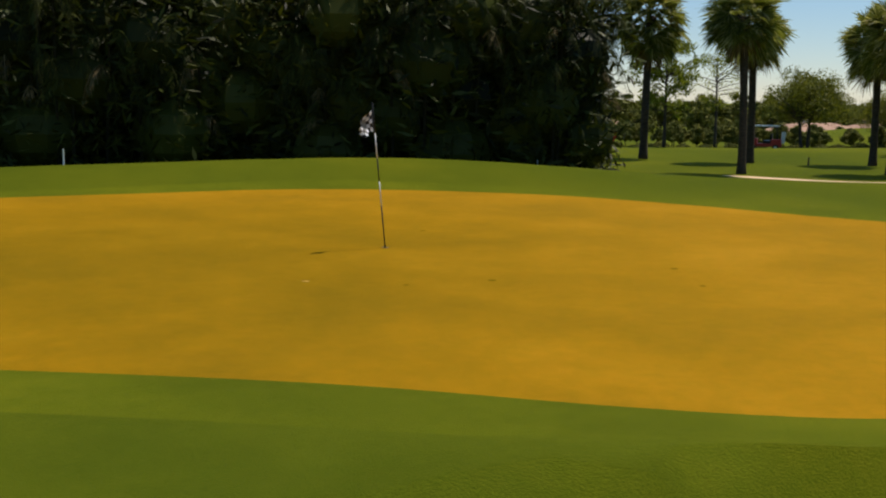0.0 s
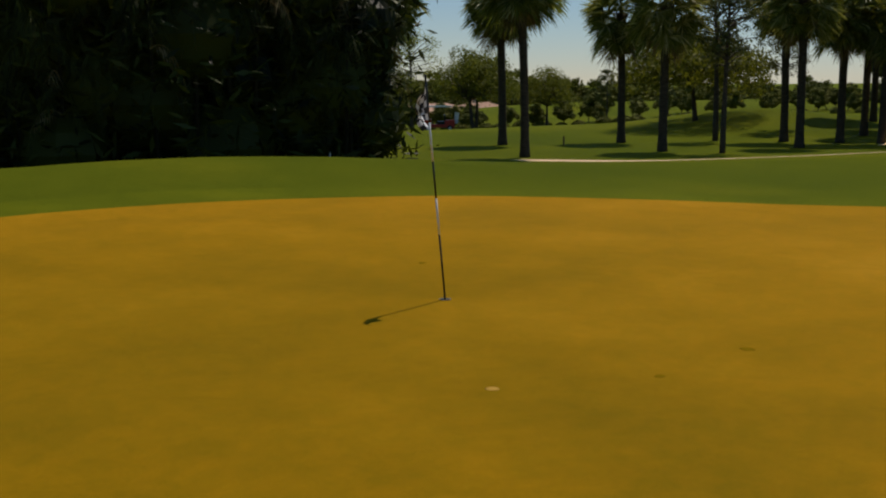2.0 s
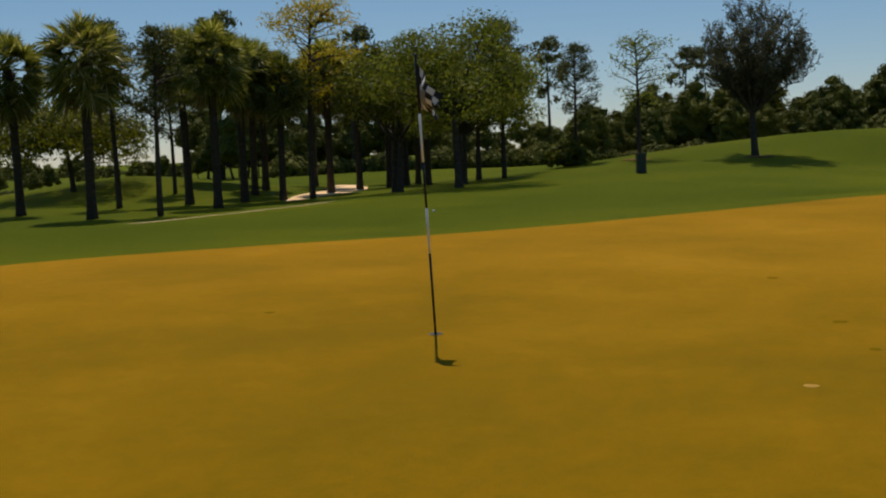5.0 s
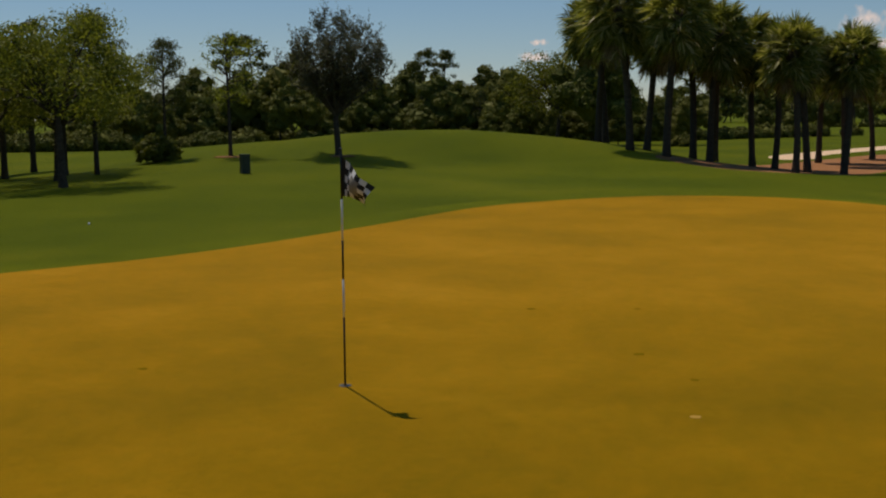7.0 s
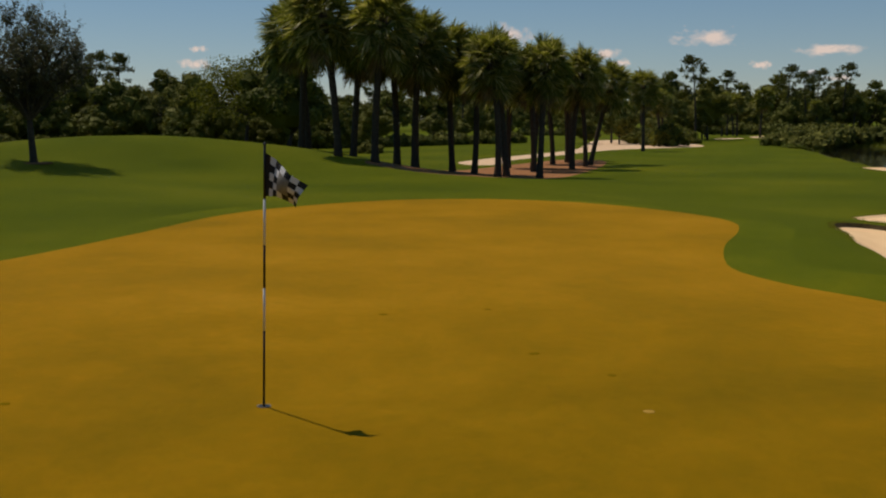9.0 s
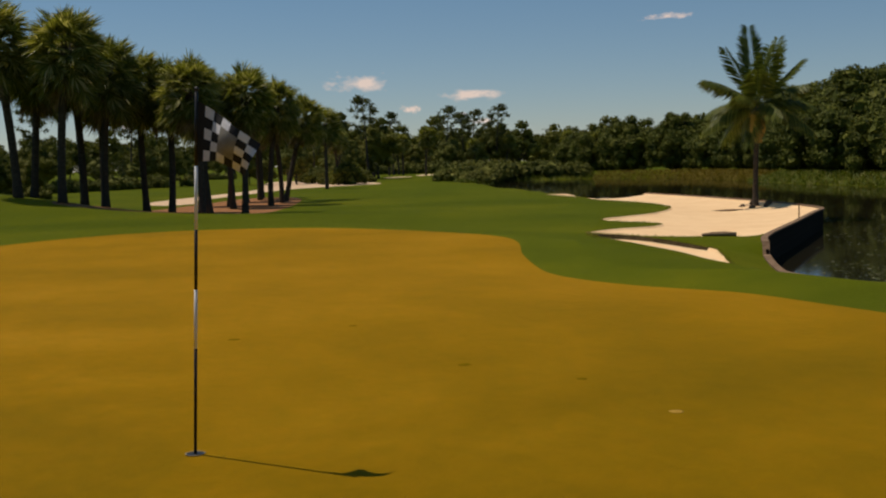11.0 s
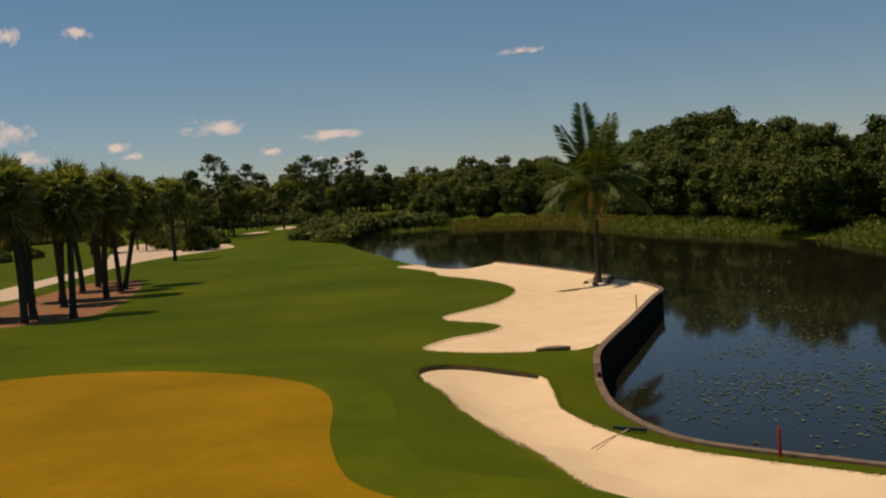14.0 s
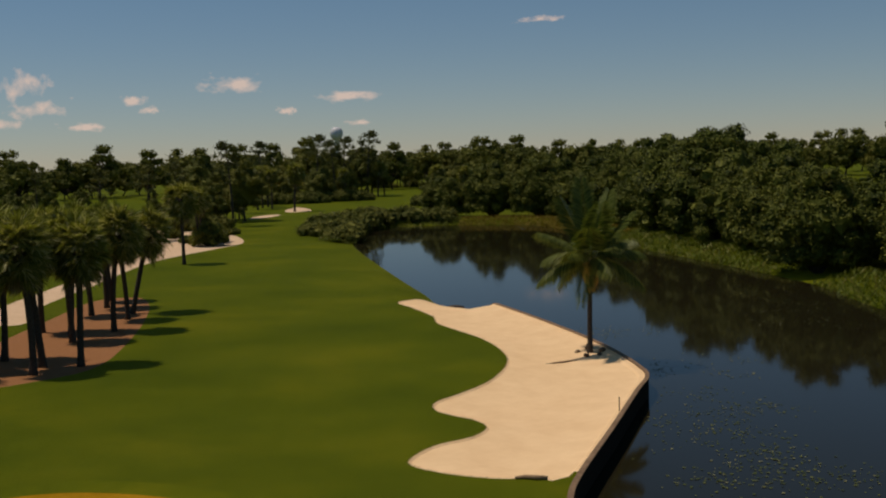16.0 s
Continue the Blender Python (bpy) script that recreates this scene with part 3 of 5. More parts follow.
def ball(shape, centre, r, rows=6, sides=10, squash=1.0):
    c = Vector(centre)
    n = len(shape.v)
    for i in range(rows + 1):
        e = math.pi * i / rows
        for k in range(sides):
            a = 2 * math.pi * k / sides
            shape.v.append(tuple(c + Vector((math.sin(e) * math.cos(a), math.sin(e) * math.sin(a), math.cos(e) * squash)) * r))
    for i in range(rows):
        for k in range(sides):
            a, b = n + i * sides + k, n + i * sides + (k + 1) % sides
            shape.f.append((a, a + sides, b + sides, b))


def areca_clump(seed, height, radius, stems=26):
    """Many arching feather leaves on thin canes, dense down to the ground."""
    rng = np.random.default_rng(seed)
    clump = thing("palm_clump", "dense dark clump of arching feather palms", "palm", "hedge of feather palms")
    canes, leaves, dry = Shape(), Shape(), Shape()
    for i in range(stems):
        a, r = rng.uniform(0, 6.28), radius * 0.75 * math.sqrt(rng.uniform(0, 1))
        foot = Vector((math.cos(a) * r, math.sin(a) * r, -0.1))
        h = height * rng.uniform(0.4, 0.84)
        top = foot * 1.15 + Vector((0, 0, h))
        canes.tube([foot, foot.lerp(top, 0.5), top], [0.05, 0.045, 0.035], 5)
        for k in range(15):
            b = rng.uniform(0, 6.28)
            length = rng.uniform(0.85, 1.7)
            feather(leaves if rng.uniform() > 0.03 else dry, rng, arch(top - Vector((0, 0, rng.uniform(-0.2, 1.6))), b, length * 0.85, length * rng.uniform(0.5, 1.0), length * rng.uniform(0.9, 1.6), 7), 0.34, 0.075, 1.0)
    n = int(5200 * radius * height / 12)
    c = np.stack([np.clip(rng.normal(0, 0.42, n), -0.85, 0.85) * radius, np.clip(rng.normal(0, 0.42, n), -0.85, 0.85) * radius, rng.uniform(0, height * 0.8, n)], 1)
    u, w = random_axes(rng, n, 0.26)
    u[:, 2] = -np.abs(u[:, 2]) * 0.8
    leaves.quads(c, u, w * 0.5)
    # solid balls added in the core to block light between the leaves
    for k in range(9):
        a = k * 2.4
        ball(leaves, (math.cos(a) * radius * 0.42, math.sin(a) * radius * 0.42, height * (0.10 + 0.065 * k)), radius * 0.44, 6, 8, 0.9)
    part("cane", canes, DARK_CANE, clump)
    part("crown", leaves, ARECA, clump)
    part("dead_fronds", dry, DEAD_LEAF, clump, "brown dry hanging fronds")
    return clump


def limbs(shape, rng, root, way, length, radius, depth, tips, spread=0.75, sides=6):
    """A limb that forks; gathers the ends in tips."""
    way = way.normalized()
    mid = root + way * length * 0.5 + Vector(rng.normal(0, 0.05 * length, 3))
    end = root + way * length + Vector(rng.normal(0, 0.07 * length, 3))
    shape.tube([root, mid, end], [radius, radius * 0.8, radius * 0.58], sides, False)
    if depth == 0:
        tips.append(end)
        return
    if depth == 1:
        tips.append(mid.lerp(end, 0.6))
    for k in range(3 if rng.uniform() > 0.35 else 2):
        d = Vector(rng.normal(0, 1, 3))
        d = (d - way * d.dot(way)).normalized()
        limbs(shape, rng, end, way + d * spread * rng.uniform(0.6, 1.2) + Vector((0, 0, 0.12)), length * rng.uniform(0.62, 0.82), radius * 0.56, depth - 1, tips, spread, max(3, sides - 1))


def broadleaf_tree(seed, name, label, height, radius, bare=0.3, leaf=0.13, mat=None, count=5000, depth=4, airy=0.5, trunks=1, spread=0.75, group="broadleaf trees"):
    """Trunk, forking limbs and a crown of many loose leaves in clumps round the limb ends."""
    rng = np.random.default_rng(seed)
    tree = thing(name, label, "tree", group)
    wood, tips = Shape(), []
    for t in range(trunks):
        root = Vector((0.25 * t, 0.1 * t, -0.15))
        fork = Vector((rng.normal(0, 0.04) * height + 0.3 * t, rng.normal(0, 0.04) * height, height * bare))
        r0 = 0.022 * height + 0.03
        wood.tube([root, root.lerp(fork, 0.12), root.lerp(fork, 0.55), fork], [r0 * 1.5, r0, r0 * 0.85, r0 * 0.75], 9, False)
        for k in range(4 if trunks == 1 else 3):
            a = k * 1.571 + rng.uniform(-0.5, 0.5)
            limbs(wood, rng, fork, Vector((math.cos(a), math.sin(a), rng.uniform(0.5, 1.3))), height * (1 - bare) * 0.36, r0 * 0.6, depth - 1, tips, spread)
        limbs(wood, rng, fork, Vector((0, 0, 1)), height * (1 - bare) * 0.4, r0 * 0.65, depth - 1, tips, spread)
    part("trunk", wood, OAK_BARK, tree, "", True)
    ends = np.array([tuple(t) for t in tips])
    # bring the limb ends into the crown's outline
    pick = rng.integers(0, len(ends), count)
    c = ends[pick] + rng.normal(0, 1, (count, 3)) * radius * np.array([0.16, 0.16, 0.12]) * (0.5 + airy)
    span = np.hypot(c[:, 0], c[:, 1]) / radius
    c = c[(span < 1.05) & (c[:, 2] < height * (1.04 - 0.25 * span ** 2)) & (c[:, 2] > height * bare * 0.8)]
    count = len(c)
    u, w = random_axes(rng, count, leaf)
    crown = Shape()
    crown.quads(c, u, w)
    part("crown", crown, mat or OAK_LEAF, tree)
    return tree


def pine_tree(seed, height, radius, bare=0.55, mat=None, tufts=46, label="slender pine with sparse needle tufts", needles=26, size=0.2):
    rng = np.random.default_rng(seed)
    tree = thing("pine_tree", label, "tree", "pine trees")
    wood, crown = Shape(), Shape()
    bend = rng.normal(0, 0.03 * height, 2)
    line = lambda t: Vector((bend[0] * t * t, bend[1] * t * t, -0.15 + (height * 0.97 + 0.15) * t))
    wood.tube([line(i / 10) for i in range(11)], [0.013 * height * (1.25 - 1.1 * i / 10) + 0.015 for i in range(11)], 7)
    cs, us, ws = [], [], []
    for i in range(tufts):
        t = bare + (1 - bare) * rng.uniform(0, 1) ** 0.85
        a = rng.uniform(0, 6.28)
        reach = radius * (0.22 + 0.83 * math.sin(math.pi * min(1.0, 0.12 + 0.86 * (t - bare) / (1 - bare)))) * rng.uniform(0.35, 1.0)
        p = line(t)
        q = p + Vector((math.cos(a) * reach, math.sin(a) * reach, reach * rng.uniform(0.1, 0.7)))
        wood.tube([p, p.lerp(q, 0.5) + Vector((0, 0, 0.05)), q], [0.03, 0.02, 0.012], 4, False)
        n = needles
        cs.append(np.array(q) + rng.normal(0, 1, (n, 3)) * np.array([0.26, 0.26, 0.18]) * (0.16 + 0.34 * radius))
        u, w = random_axes(rng, n, size)
        us.append(u)
        ws.append(w * 0.7)
    crown.quads(np.concatenate(cs), np.concatenate(us), np.concatenate(ws))
    part("trunk", wood, OAK_BARK, tree, "", True)
    part("crown", crown, mat or PINE_LEAF, tree)
    return tree


def uneven(shape, start, rng, much=0.16):
    """Roughens the vertices added since start."""
    for i in range(start, len(shape.v)):
        shape.v[i] = tuple(np.array(shape.v[i]) + rng.normal(0, much, 3))


def crown_tree(seed, name, label, height, radius, bare, mat, count, leaf, group="", core=0.0, lobes_n=26):
    """Trunk, limbs and a full crown of leaves on rounded lobes with gaps between."""
    rng = np.random.default_rng(seed)
    tree = thing(name, label, "tree", group)
    wood, crown, lobes = Shape(), Shape(), []
    fork = Vector((rng.normal(0, 0.03) * height, rng.normal(0, 0.03) * height, height * (bare + 0.08)))
    r0 = 0.015 * height + 0.04
    wood.tube([(0, 0, -0.15), fork * 0.15, fork * 0.6, fork], [r0 * 1.5, r0, r0 * 0.85, r0 * 0.7], 8, False)
    for i in range(lobes_n):
        a, r = i * 2.4 + rng.uniform(-0.5, 0.5), radius * math.sqrt((i + 0.5) / lobes_n) * 0.82
        s = radius * rng.uniform(0.16, 0.36)
        up = bare + (1 - bare) * (1 - 0.75 * (r / radius) ** 2) * rng.uniform(0.55, 1.0)
        p = Vector((math.cos(a) * r, math.sin(a) * r, max(height * up - s * 0.7, height * bare + s * 0.4)))
        lobes.append((*p, s))
        wood.tube([fork, fork.lerp(p, 0.5) + Vector((0, 0, 0.04 * height)), p], [r0 * 0.5, r0 * 0.3, r0 * 0.1], 5, False)
        if core:
            n = len(crown.v)
            ball(crown, p, s * core, 5, 7, 0.75)
            uneven(crown, n, rng, 0.2 * s)
    if core > 0.6:
        ball(crown, (0, 0, height * (bare + 0.42 * (1 - bare))), radius * 0.5, 6, 9, 0.6 * height * (1 - bare) / radius)
        uneven(crown, len(crown.v) - 63, rng, 0.1 * radius)
    part("trunk", wood, OAK_BARK, tree, "", True)
    lob = np.array(lobes)
    pick = lob[rng.integers(0, len(lob), count)]
    d = rng.normal(size=(count, 3))
    d /= np.linalg.norm(d, axis=1)[:, None]
    c = pick[:, :3] + d * pick[:, 3:4] * rng.uniform(0.55, 1.0, (count, 1)) ** 0.7 * rng.uniform(0.9, 1.3, (count, 1)) * np.array([1.1, 1.1, 0.8])
    u, w = facing_axes(rng, d, leaf)
    crown.quads(c, u, w)
    part("crown", crown, mat, tree)
    return tree


def twig_tree(seed, height, radius, bare):
    """A round crown of fine upright twigs that carry few small leaves."""
    rng = np.random.default_rng(seed)
    tree = thing("bare_tree", "nearly leafless tree with an oval crown of fine grey twigs", "tree")
    wood, crown, cs = Shape(), Shape(), []
    fork = Vector((0.05, 0.1, height * bare))
    wood.tube([(0, 0, -0.15), fork * 0.12, fork * 0.6, fork], [0.21, 0.15, 0.125, 0.115], 9, False)
    for i in range(30):
        a, up = i * 2.4 + rng.uniform(-0.3, 0.3), 0.96 - 1.5 * (i / 29)
        out = math.sqrt(1 - up * up) * rng.uniform(0.85, 1.0)
        tilt = out
        reach = Vector((math.cos(a) * radius * out, math.sin(a) * radius * out, height * (0.64 + 0.35 * up))) - fork
        limb = [fork + reach * t + Vector((0, 0, 0.07 * height * math.sin(t * 3.1) * tilt)) + Vector(rng.normal(0, 0.05, 3)) * (t > 0) for t in (0, 0.25, 0.5, 0.75, 1.0)]
        wood.tube(limb, [0.07, 0.052, 0.036, 0.022, 0.008], 6, False)
        for k in range(26):
            t = rng.uniform(0.2, 1.0) * 3.999
            p = limb[int(t)].lerp(limb[int(t) + 1], t - int(t))
            b = rng.uniform(0, 6.28)
            ln = rng.uniform(0.35, 0.85) * (1.15 - 0.11 * t)
            q = p + Vector((math.cos(b) * 0.75, math.sin(b) * 0.75, rng.uniform(0.1, 1.0))) * ln
            wood.tube([p, p.lerp(q, 0.5) + Vector((0, 0, -0.03)), q], [0.014, 0.010, 0.005], 4, False)
            for j in range(4):
                f = p.lerp(q, rng.uniform(0.3, 1.0))
                g = f + Vector(rng.normal(0, 0.16, 3)) + Vector((0, 0, rng.uniform(0.1, 0.4)))
                wood.tube([f, g], [0.007, 0.003], 3, False)
                cs += [np.array(f.lerp(g, rng.uniform(0.2, 1.1))) + rng.normal(0, 0.05, 3) for _ in range(10)]
    c = np.array(cs)
    u, w = random_axes(rng, len(c), 0.055)
    crown.quads(c, u, w)
    part("trunk", wood, OAK_BARK, tree, "", True)
    part("crown", crown, GREY_LEAF, tree, "sparse small grey-green leaves")
    return tree


def leaf_mass(seed, name, label, height, radius, mat, count, leaf, category="shrub", group="", lobes_n=24):
    """A dense bush down to the ground, with an uneven outline of rounded lobes."""
    rng = np.random.default_rng(seed)
    bush = thing(name, label, category, group)
    wood, crown = Shape(), Shape()
    lobes = []
    for i in range(lobes_n):
        a, r = i * 2.4 + rng.uniform(-0.5, 0.5), radius * math.sqrt((i + 0.5) / lobes_n) * 0.88
        top = height * (1 - 0.58 * (r / radius) ** 2) * rng.uniform(0.8, 1.0)
        s = radius * rng.uniform(0.16, 0.34)
        lobes.append((math.cos(a) * r, math.sin(a) * r, max(top - s * 0.8, s * 0.5), s))
        if r > radius * 0.45:
            for low in (0.3, 0.55, 0.78):
                b = a + rng.uniform(-0.3, 0.3)
                f = rng.uniform(0.92, 1.12)
                lobes.append((math.cos(b) * r * f, math.sin(b) * r * f, max(top * low, s * 0.5), s * rng.uniform(0.7, 1.0)))
        wood.tube([(0.1 * math.cos(a), 0.1 * math.sin(a), -0.1), (math.cos(a) * r * 0.6, math.sin(a) * r * 0.6, top * 0.4), (math.cos(a) * r * 0.9, math.sin(a) * r * 0.9, top * 0.7)], [0.014 * height, 0.01 * height, 0.004 * height], 5, False)
    for x, y, z, s in lobes:
        n = len(crown.v)
        ball(crown, (x, y, z), s * 0.62, 5, 7, 0.85)
        uneven(crown, n, rng, 0.16 * s)
    ball(crown, (0, 0, height * 0.34), radius * 0.6, 6, 10, 0.5 * height / radius)
    part("stem", wood, OAK_BARK, bush)
    lob = np.array(lobes)
    pick = lob[rng.integers(0, len(lob), count)]
    d = rng.normal(size=(count, 3))
    d[:, 2] += 0.45
    d /= np.linalg.norm(d, axis=1)[:, None]
    c = pick[:, :3] + d * pick[:, 3:4] * rng.uniform(0.78, 1.12, (count, 1)) * np.array([1, 1, 0.85])
    c[:, 2] = np.maximum(c[:, 2], rng.uniform(0.02, 0.3, count))
    u, w = facing_axes(rng, d, leaf, 0.45)
    crown.quads(c, u, w)
    part("crown", crown, mat, bush)
    return bush


DARK_CANE = plain("dark_cane", (0.012, 0.012, 0.006), (0.035, 0.032, 0.016), 6.0, 0.9, 0.02, 0.1)
HUSK = plain("coconut_husk", (0.40, 0.25, 0.05), (0.62, 0.42, 0.12), 12, 0.85, 0.02)


def scatter(kinds, spots):
    """Sets the first of each kind and copies of it at the spots: kind, x, y, turn, size."""
    used = set()
    for k, x, y, turn, size, *tip in spots:
        ob = kinds[k]
        m = stand(x, y, turn, size, 0.05, None, tip[0] if tip else 0.0)
        if k in used:
            copy_thing(ob, m)
        else:
            ob.matrix_basis = m
            used.add(k)

# ---------------------------------------------------------------- flagstick
CUP_RIM = plain("tan_rim", (0.20, 0.15, 0.06), (0.36, 0.30, 0.2), 40, 0.7, 0)
BLACK = plain("black_paint", (0.012, 0.012, 0.012), (0.02, 0.02, 0.02), 20, 0.4, 0)
WHITE = plain("white_paint", (0.72, 0.72, 0.70), (0.82, 0.82, 0.80), 20, 0.4, 0)
RED = plain("red_paint", (0.42, 0.03, 0.02), (0.52, 0.05, 0.03), 15, 0.5, 0)
TIMBER = plain("weathered_timber", (0.13, 0.08, 0.045), (0.28, 0.18, 0.105), 5, 0.9, 0.02, 0.2, 0, (1, 1, 6))
GREENBOX = plain("dark_green_box", (0.02, 0.035, 0.025), (0.035, 0.05, 0.035), 9, 0.5, 0.003)
DRIFT = plain("driftwood", (0.20, 0.125, 0.065), (0.40, 0.27, 0.16), 9, 0.9, 0.02)
ROCK = plain("brown_rock", (0.07, 0.045, 0.025), (0.18, 0.12, 0.07), 7, 0.9, 0.03)
PLASTER = plain("cream_plaster", (0.55, 0.42, 0.30), (0.68, 0.54, 0.40), 3, 0.9, 0.004)
TILES = plain("orange_roof_tile", (0.30, 0.17, 0.11), (0.42, 0.27, 0.19), 6, 0.85, 0.02)
GLASS = plain("dark_glass", (0.015, 0.02, 0.025), (0.03, 0.035, 0.04), 5, 0.08, 0, 0.5)
GREY = plain("pale_grey_metal", (0.55, 0.56, 0.57), (0.68, 0.69, 0.70), 3, 0.5, 0)


def flagstick():
    stick = thing("flagstick", "black and white banded golf flagstick standing in its hole", "flagstick", at=pose(0, 0, -0.05))
    top = Vector((-0.20, -0.01, 2.08))
    axis = lambda z: (top.x * z / 2.08, top.y * z / 2.08, z)
    cuts = (0.0, 0.625, 0.965, 1.305, 1.66, 2.08)
    for i, (a, b) in enumerate(zip(cuts, cuts[1:])):
        s = Shape()
        s.tube([axis(a - (0.1 if i == 0 else 0)), axis((a + b) / 2), axis(b)], [0.0095] * 3, 10)
        part("pole_band", s, WHITE if i in (1, 3) else BLACK, stick, "white painted band" if i in (1, 3) else "black painted band", True)
    s = Shape()
    ball(s, axis(2.08), 0.014, 6, 10)
    part("knob", s, BLACK, stick, "", True)
    s = Shape()  # cup rim in the turf
    for k in range(24):
        a, b = 2 * math.pi * k / 24, 2 * math.pi * (k + 1) / 24
        s.add([(math.cos(t) * r, math.sin(t) * r, 0.006) for t, r in ((a, 0.052), (b, 0.052), (b, 0.058), (a, 0.058))], [(0, 1, 2, 3)])
    part("cup_rim", s, CUP_RIM, stick, "dull tan rim of the hole")
    # flat black disc on the turf paints in the dark of the hole
    s = Shape()
    s.add([(math.cos(2 * math.pi * k / 24) * 0.052, math.sin(2 * math.pi * k / 24) * 0.052, 0.004) for k in range(24)], [tuple(range(24))])
    part("cup_shade", s, BLACK, stick, "flat black disc for the shade inside the hole")
    # chequered cloth sagging from the pole, its lower corner folded forward
    nx, nz, h = 35, 25, 0.335
    away = Vector((-0.66, -0.75, 0)).normalized()
    side = Vector((-away.y, away.x, 0))

    def cloth(i, k):
        u, v = i / nx, k / nz
        root = Vector(axis(2.02 - v * h))
        drop = (1 - v) * 0.25 * u ** 1.1 + v * 0.09 * max(0.0, (u - 0.45) / 0.55)
        fold = -0.07 * math.sin(math.pi * v) * u ** 1.2 + 0.05 * math.sin(u * 7.5 + v * 2.0) * u
        return root + away * (u * (0.34 - 0.07 * v)) + side * fold + Vector((0, 0, -drop))

    def piece(columns, rows):
        out = Shape()
        for i in range(columns[0] * 5, columns[1] * 5):
            for k in range(rows[0] * 5, rows[1] * 5):
                out.add([cloth(i, k), cloth(i + 1, k), cloth(i + 1, k + 1), cloth(i, k + 1)], [(0, 1, 2, 3)])
        return out

    flag = part("flag", piece((0, 1), (0, 5)), FLAG_DARK, stick, "black sleeve of the sagging flag", True)
    part("grey_panel", piece((3, 5), (1, 4)), FLAG_GREY, flag, "plain grey panel in the flag's middle", True)
    for column in range(1, 7):
        for row in range(5):
            if not (2 < column < 5 and 0 < row < 4):
                black = (column + row) % 2 == 0
                part("check", piece((column, column + 1), (row, row + 1)), FLAG_DARK if black else FLAG_LIGHT, flag, "black cloth square" if black else "white cloth square", True)


FLAG_DARK = plain("flag_black", (0.015, 0.015, 0.015), (0.022, 0.022, 0.022), 30, 0.8, 0.002)
FLAG_GREY = plain("flag_grey", (0.20, 0.19, 0.16), (0.27, 0.26, 0.22), 30, 0.85, 0.002)
FLAG_LIGHT = plain("flag_white", (0.62, 0.62, 0.62), (0.72, 0.72, 0.72), 30, 0.8, 0.002)
flagstick()


# ---------------------------------------------------------------- seawall
def seawall():
    wall = thing("seawall", "weathered timber seawall with a brown cap above dark water", "seawall")
    line = SEAWALL[:: 1]
    z = elevation(line)
    plank = Shape()
    plank.box(-0.148, 0.148, -0.035, 0.035, -2.0, 0.0)
    me = plank.mesh("plank", DARK_TIMBER)
    start = [i for i in range(len(line) - 1) if line[i][0] > -12]
    for i in start:
        a, b = line[i], line[i + 1]
        mid, d = (a + b) / 2, b - a
        ob = part("plank", me, DARK_TIMBER, wall)
        n = np.array([d[1], -d[0]]) / max(np.hypot(*d), 1e-6)
        ob.matrix_basis = pose(mid[0] + 0.04 * n[0], mid[1] + 0.04 * n[1], (z[i] + z[i + 1]) / 2 + 0.02, 0, 0, math.degrees(math.atan2(d[1], d[0]))) @ Matrix.Diagonal((np.hypot(*d) / 0.3 + 0.01, 1, 1, 1))
    for k in range(0, len(start) - 8, 8):
        idx = start[k: k + 9]
        cap = Shape()
        verts, faces = [], []
        for j in idx:
            d = line[min(j + 1, len(line) - 1)] - line[j - 1]
            n = Vector((d[1], -d[0], 0)).normalized()
            p = Vector((*line[j], z[j]))
            for off, up in ((-0.07, 0.01), (-0.07, 0.055), (0.10, 0.055), (0.10, 0.01)):
                verts.append(p + n * off + Vector((0, 0, up)))
        for q in range(len(idx) - 1):
            for e in range(4):
                faces.append((4 * q + e, 4 * q + (e + 1) % 4, 4 * q + 4 + (e + 1) % 4, 4 * q + 4 + e))
        faces += [(0, 1, 2, 3), tuple(4 * (len(idx) - 1) + e for e in (3, 2, 1, 0))]
        cap.add(verts, faces)
        part("cap_board", cap, TIMBER, wall, "worn brown cap board")


DARK_TIMBER = plain("wet_timber", (0.012, 0.009, 0.006), (0.04, 0.03, 0.02), 4, 0.9, 0.02, 0.06, 0, (1, 1, 5))
seawall()

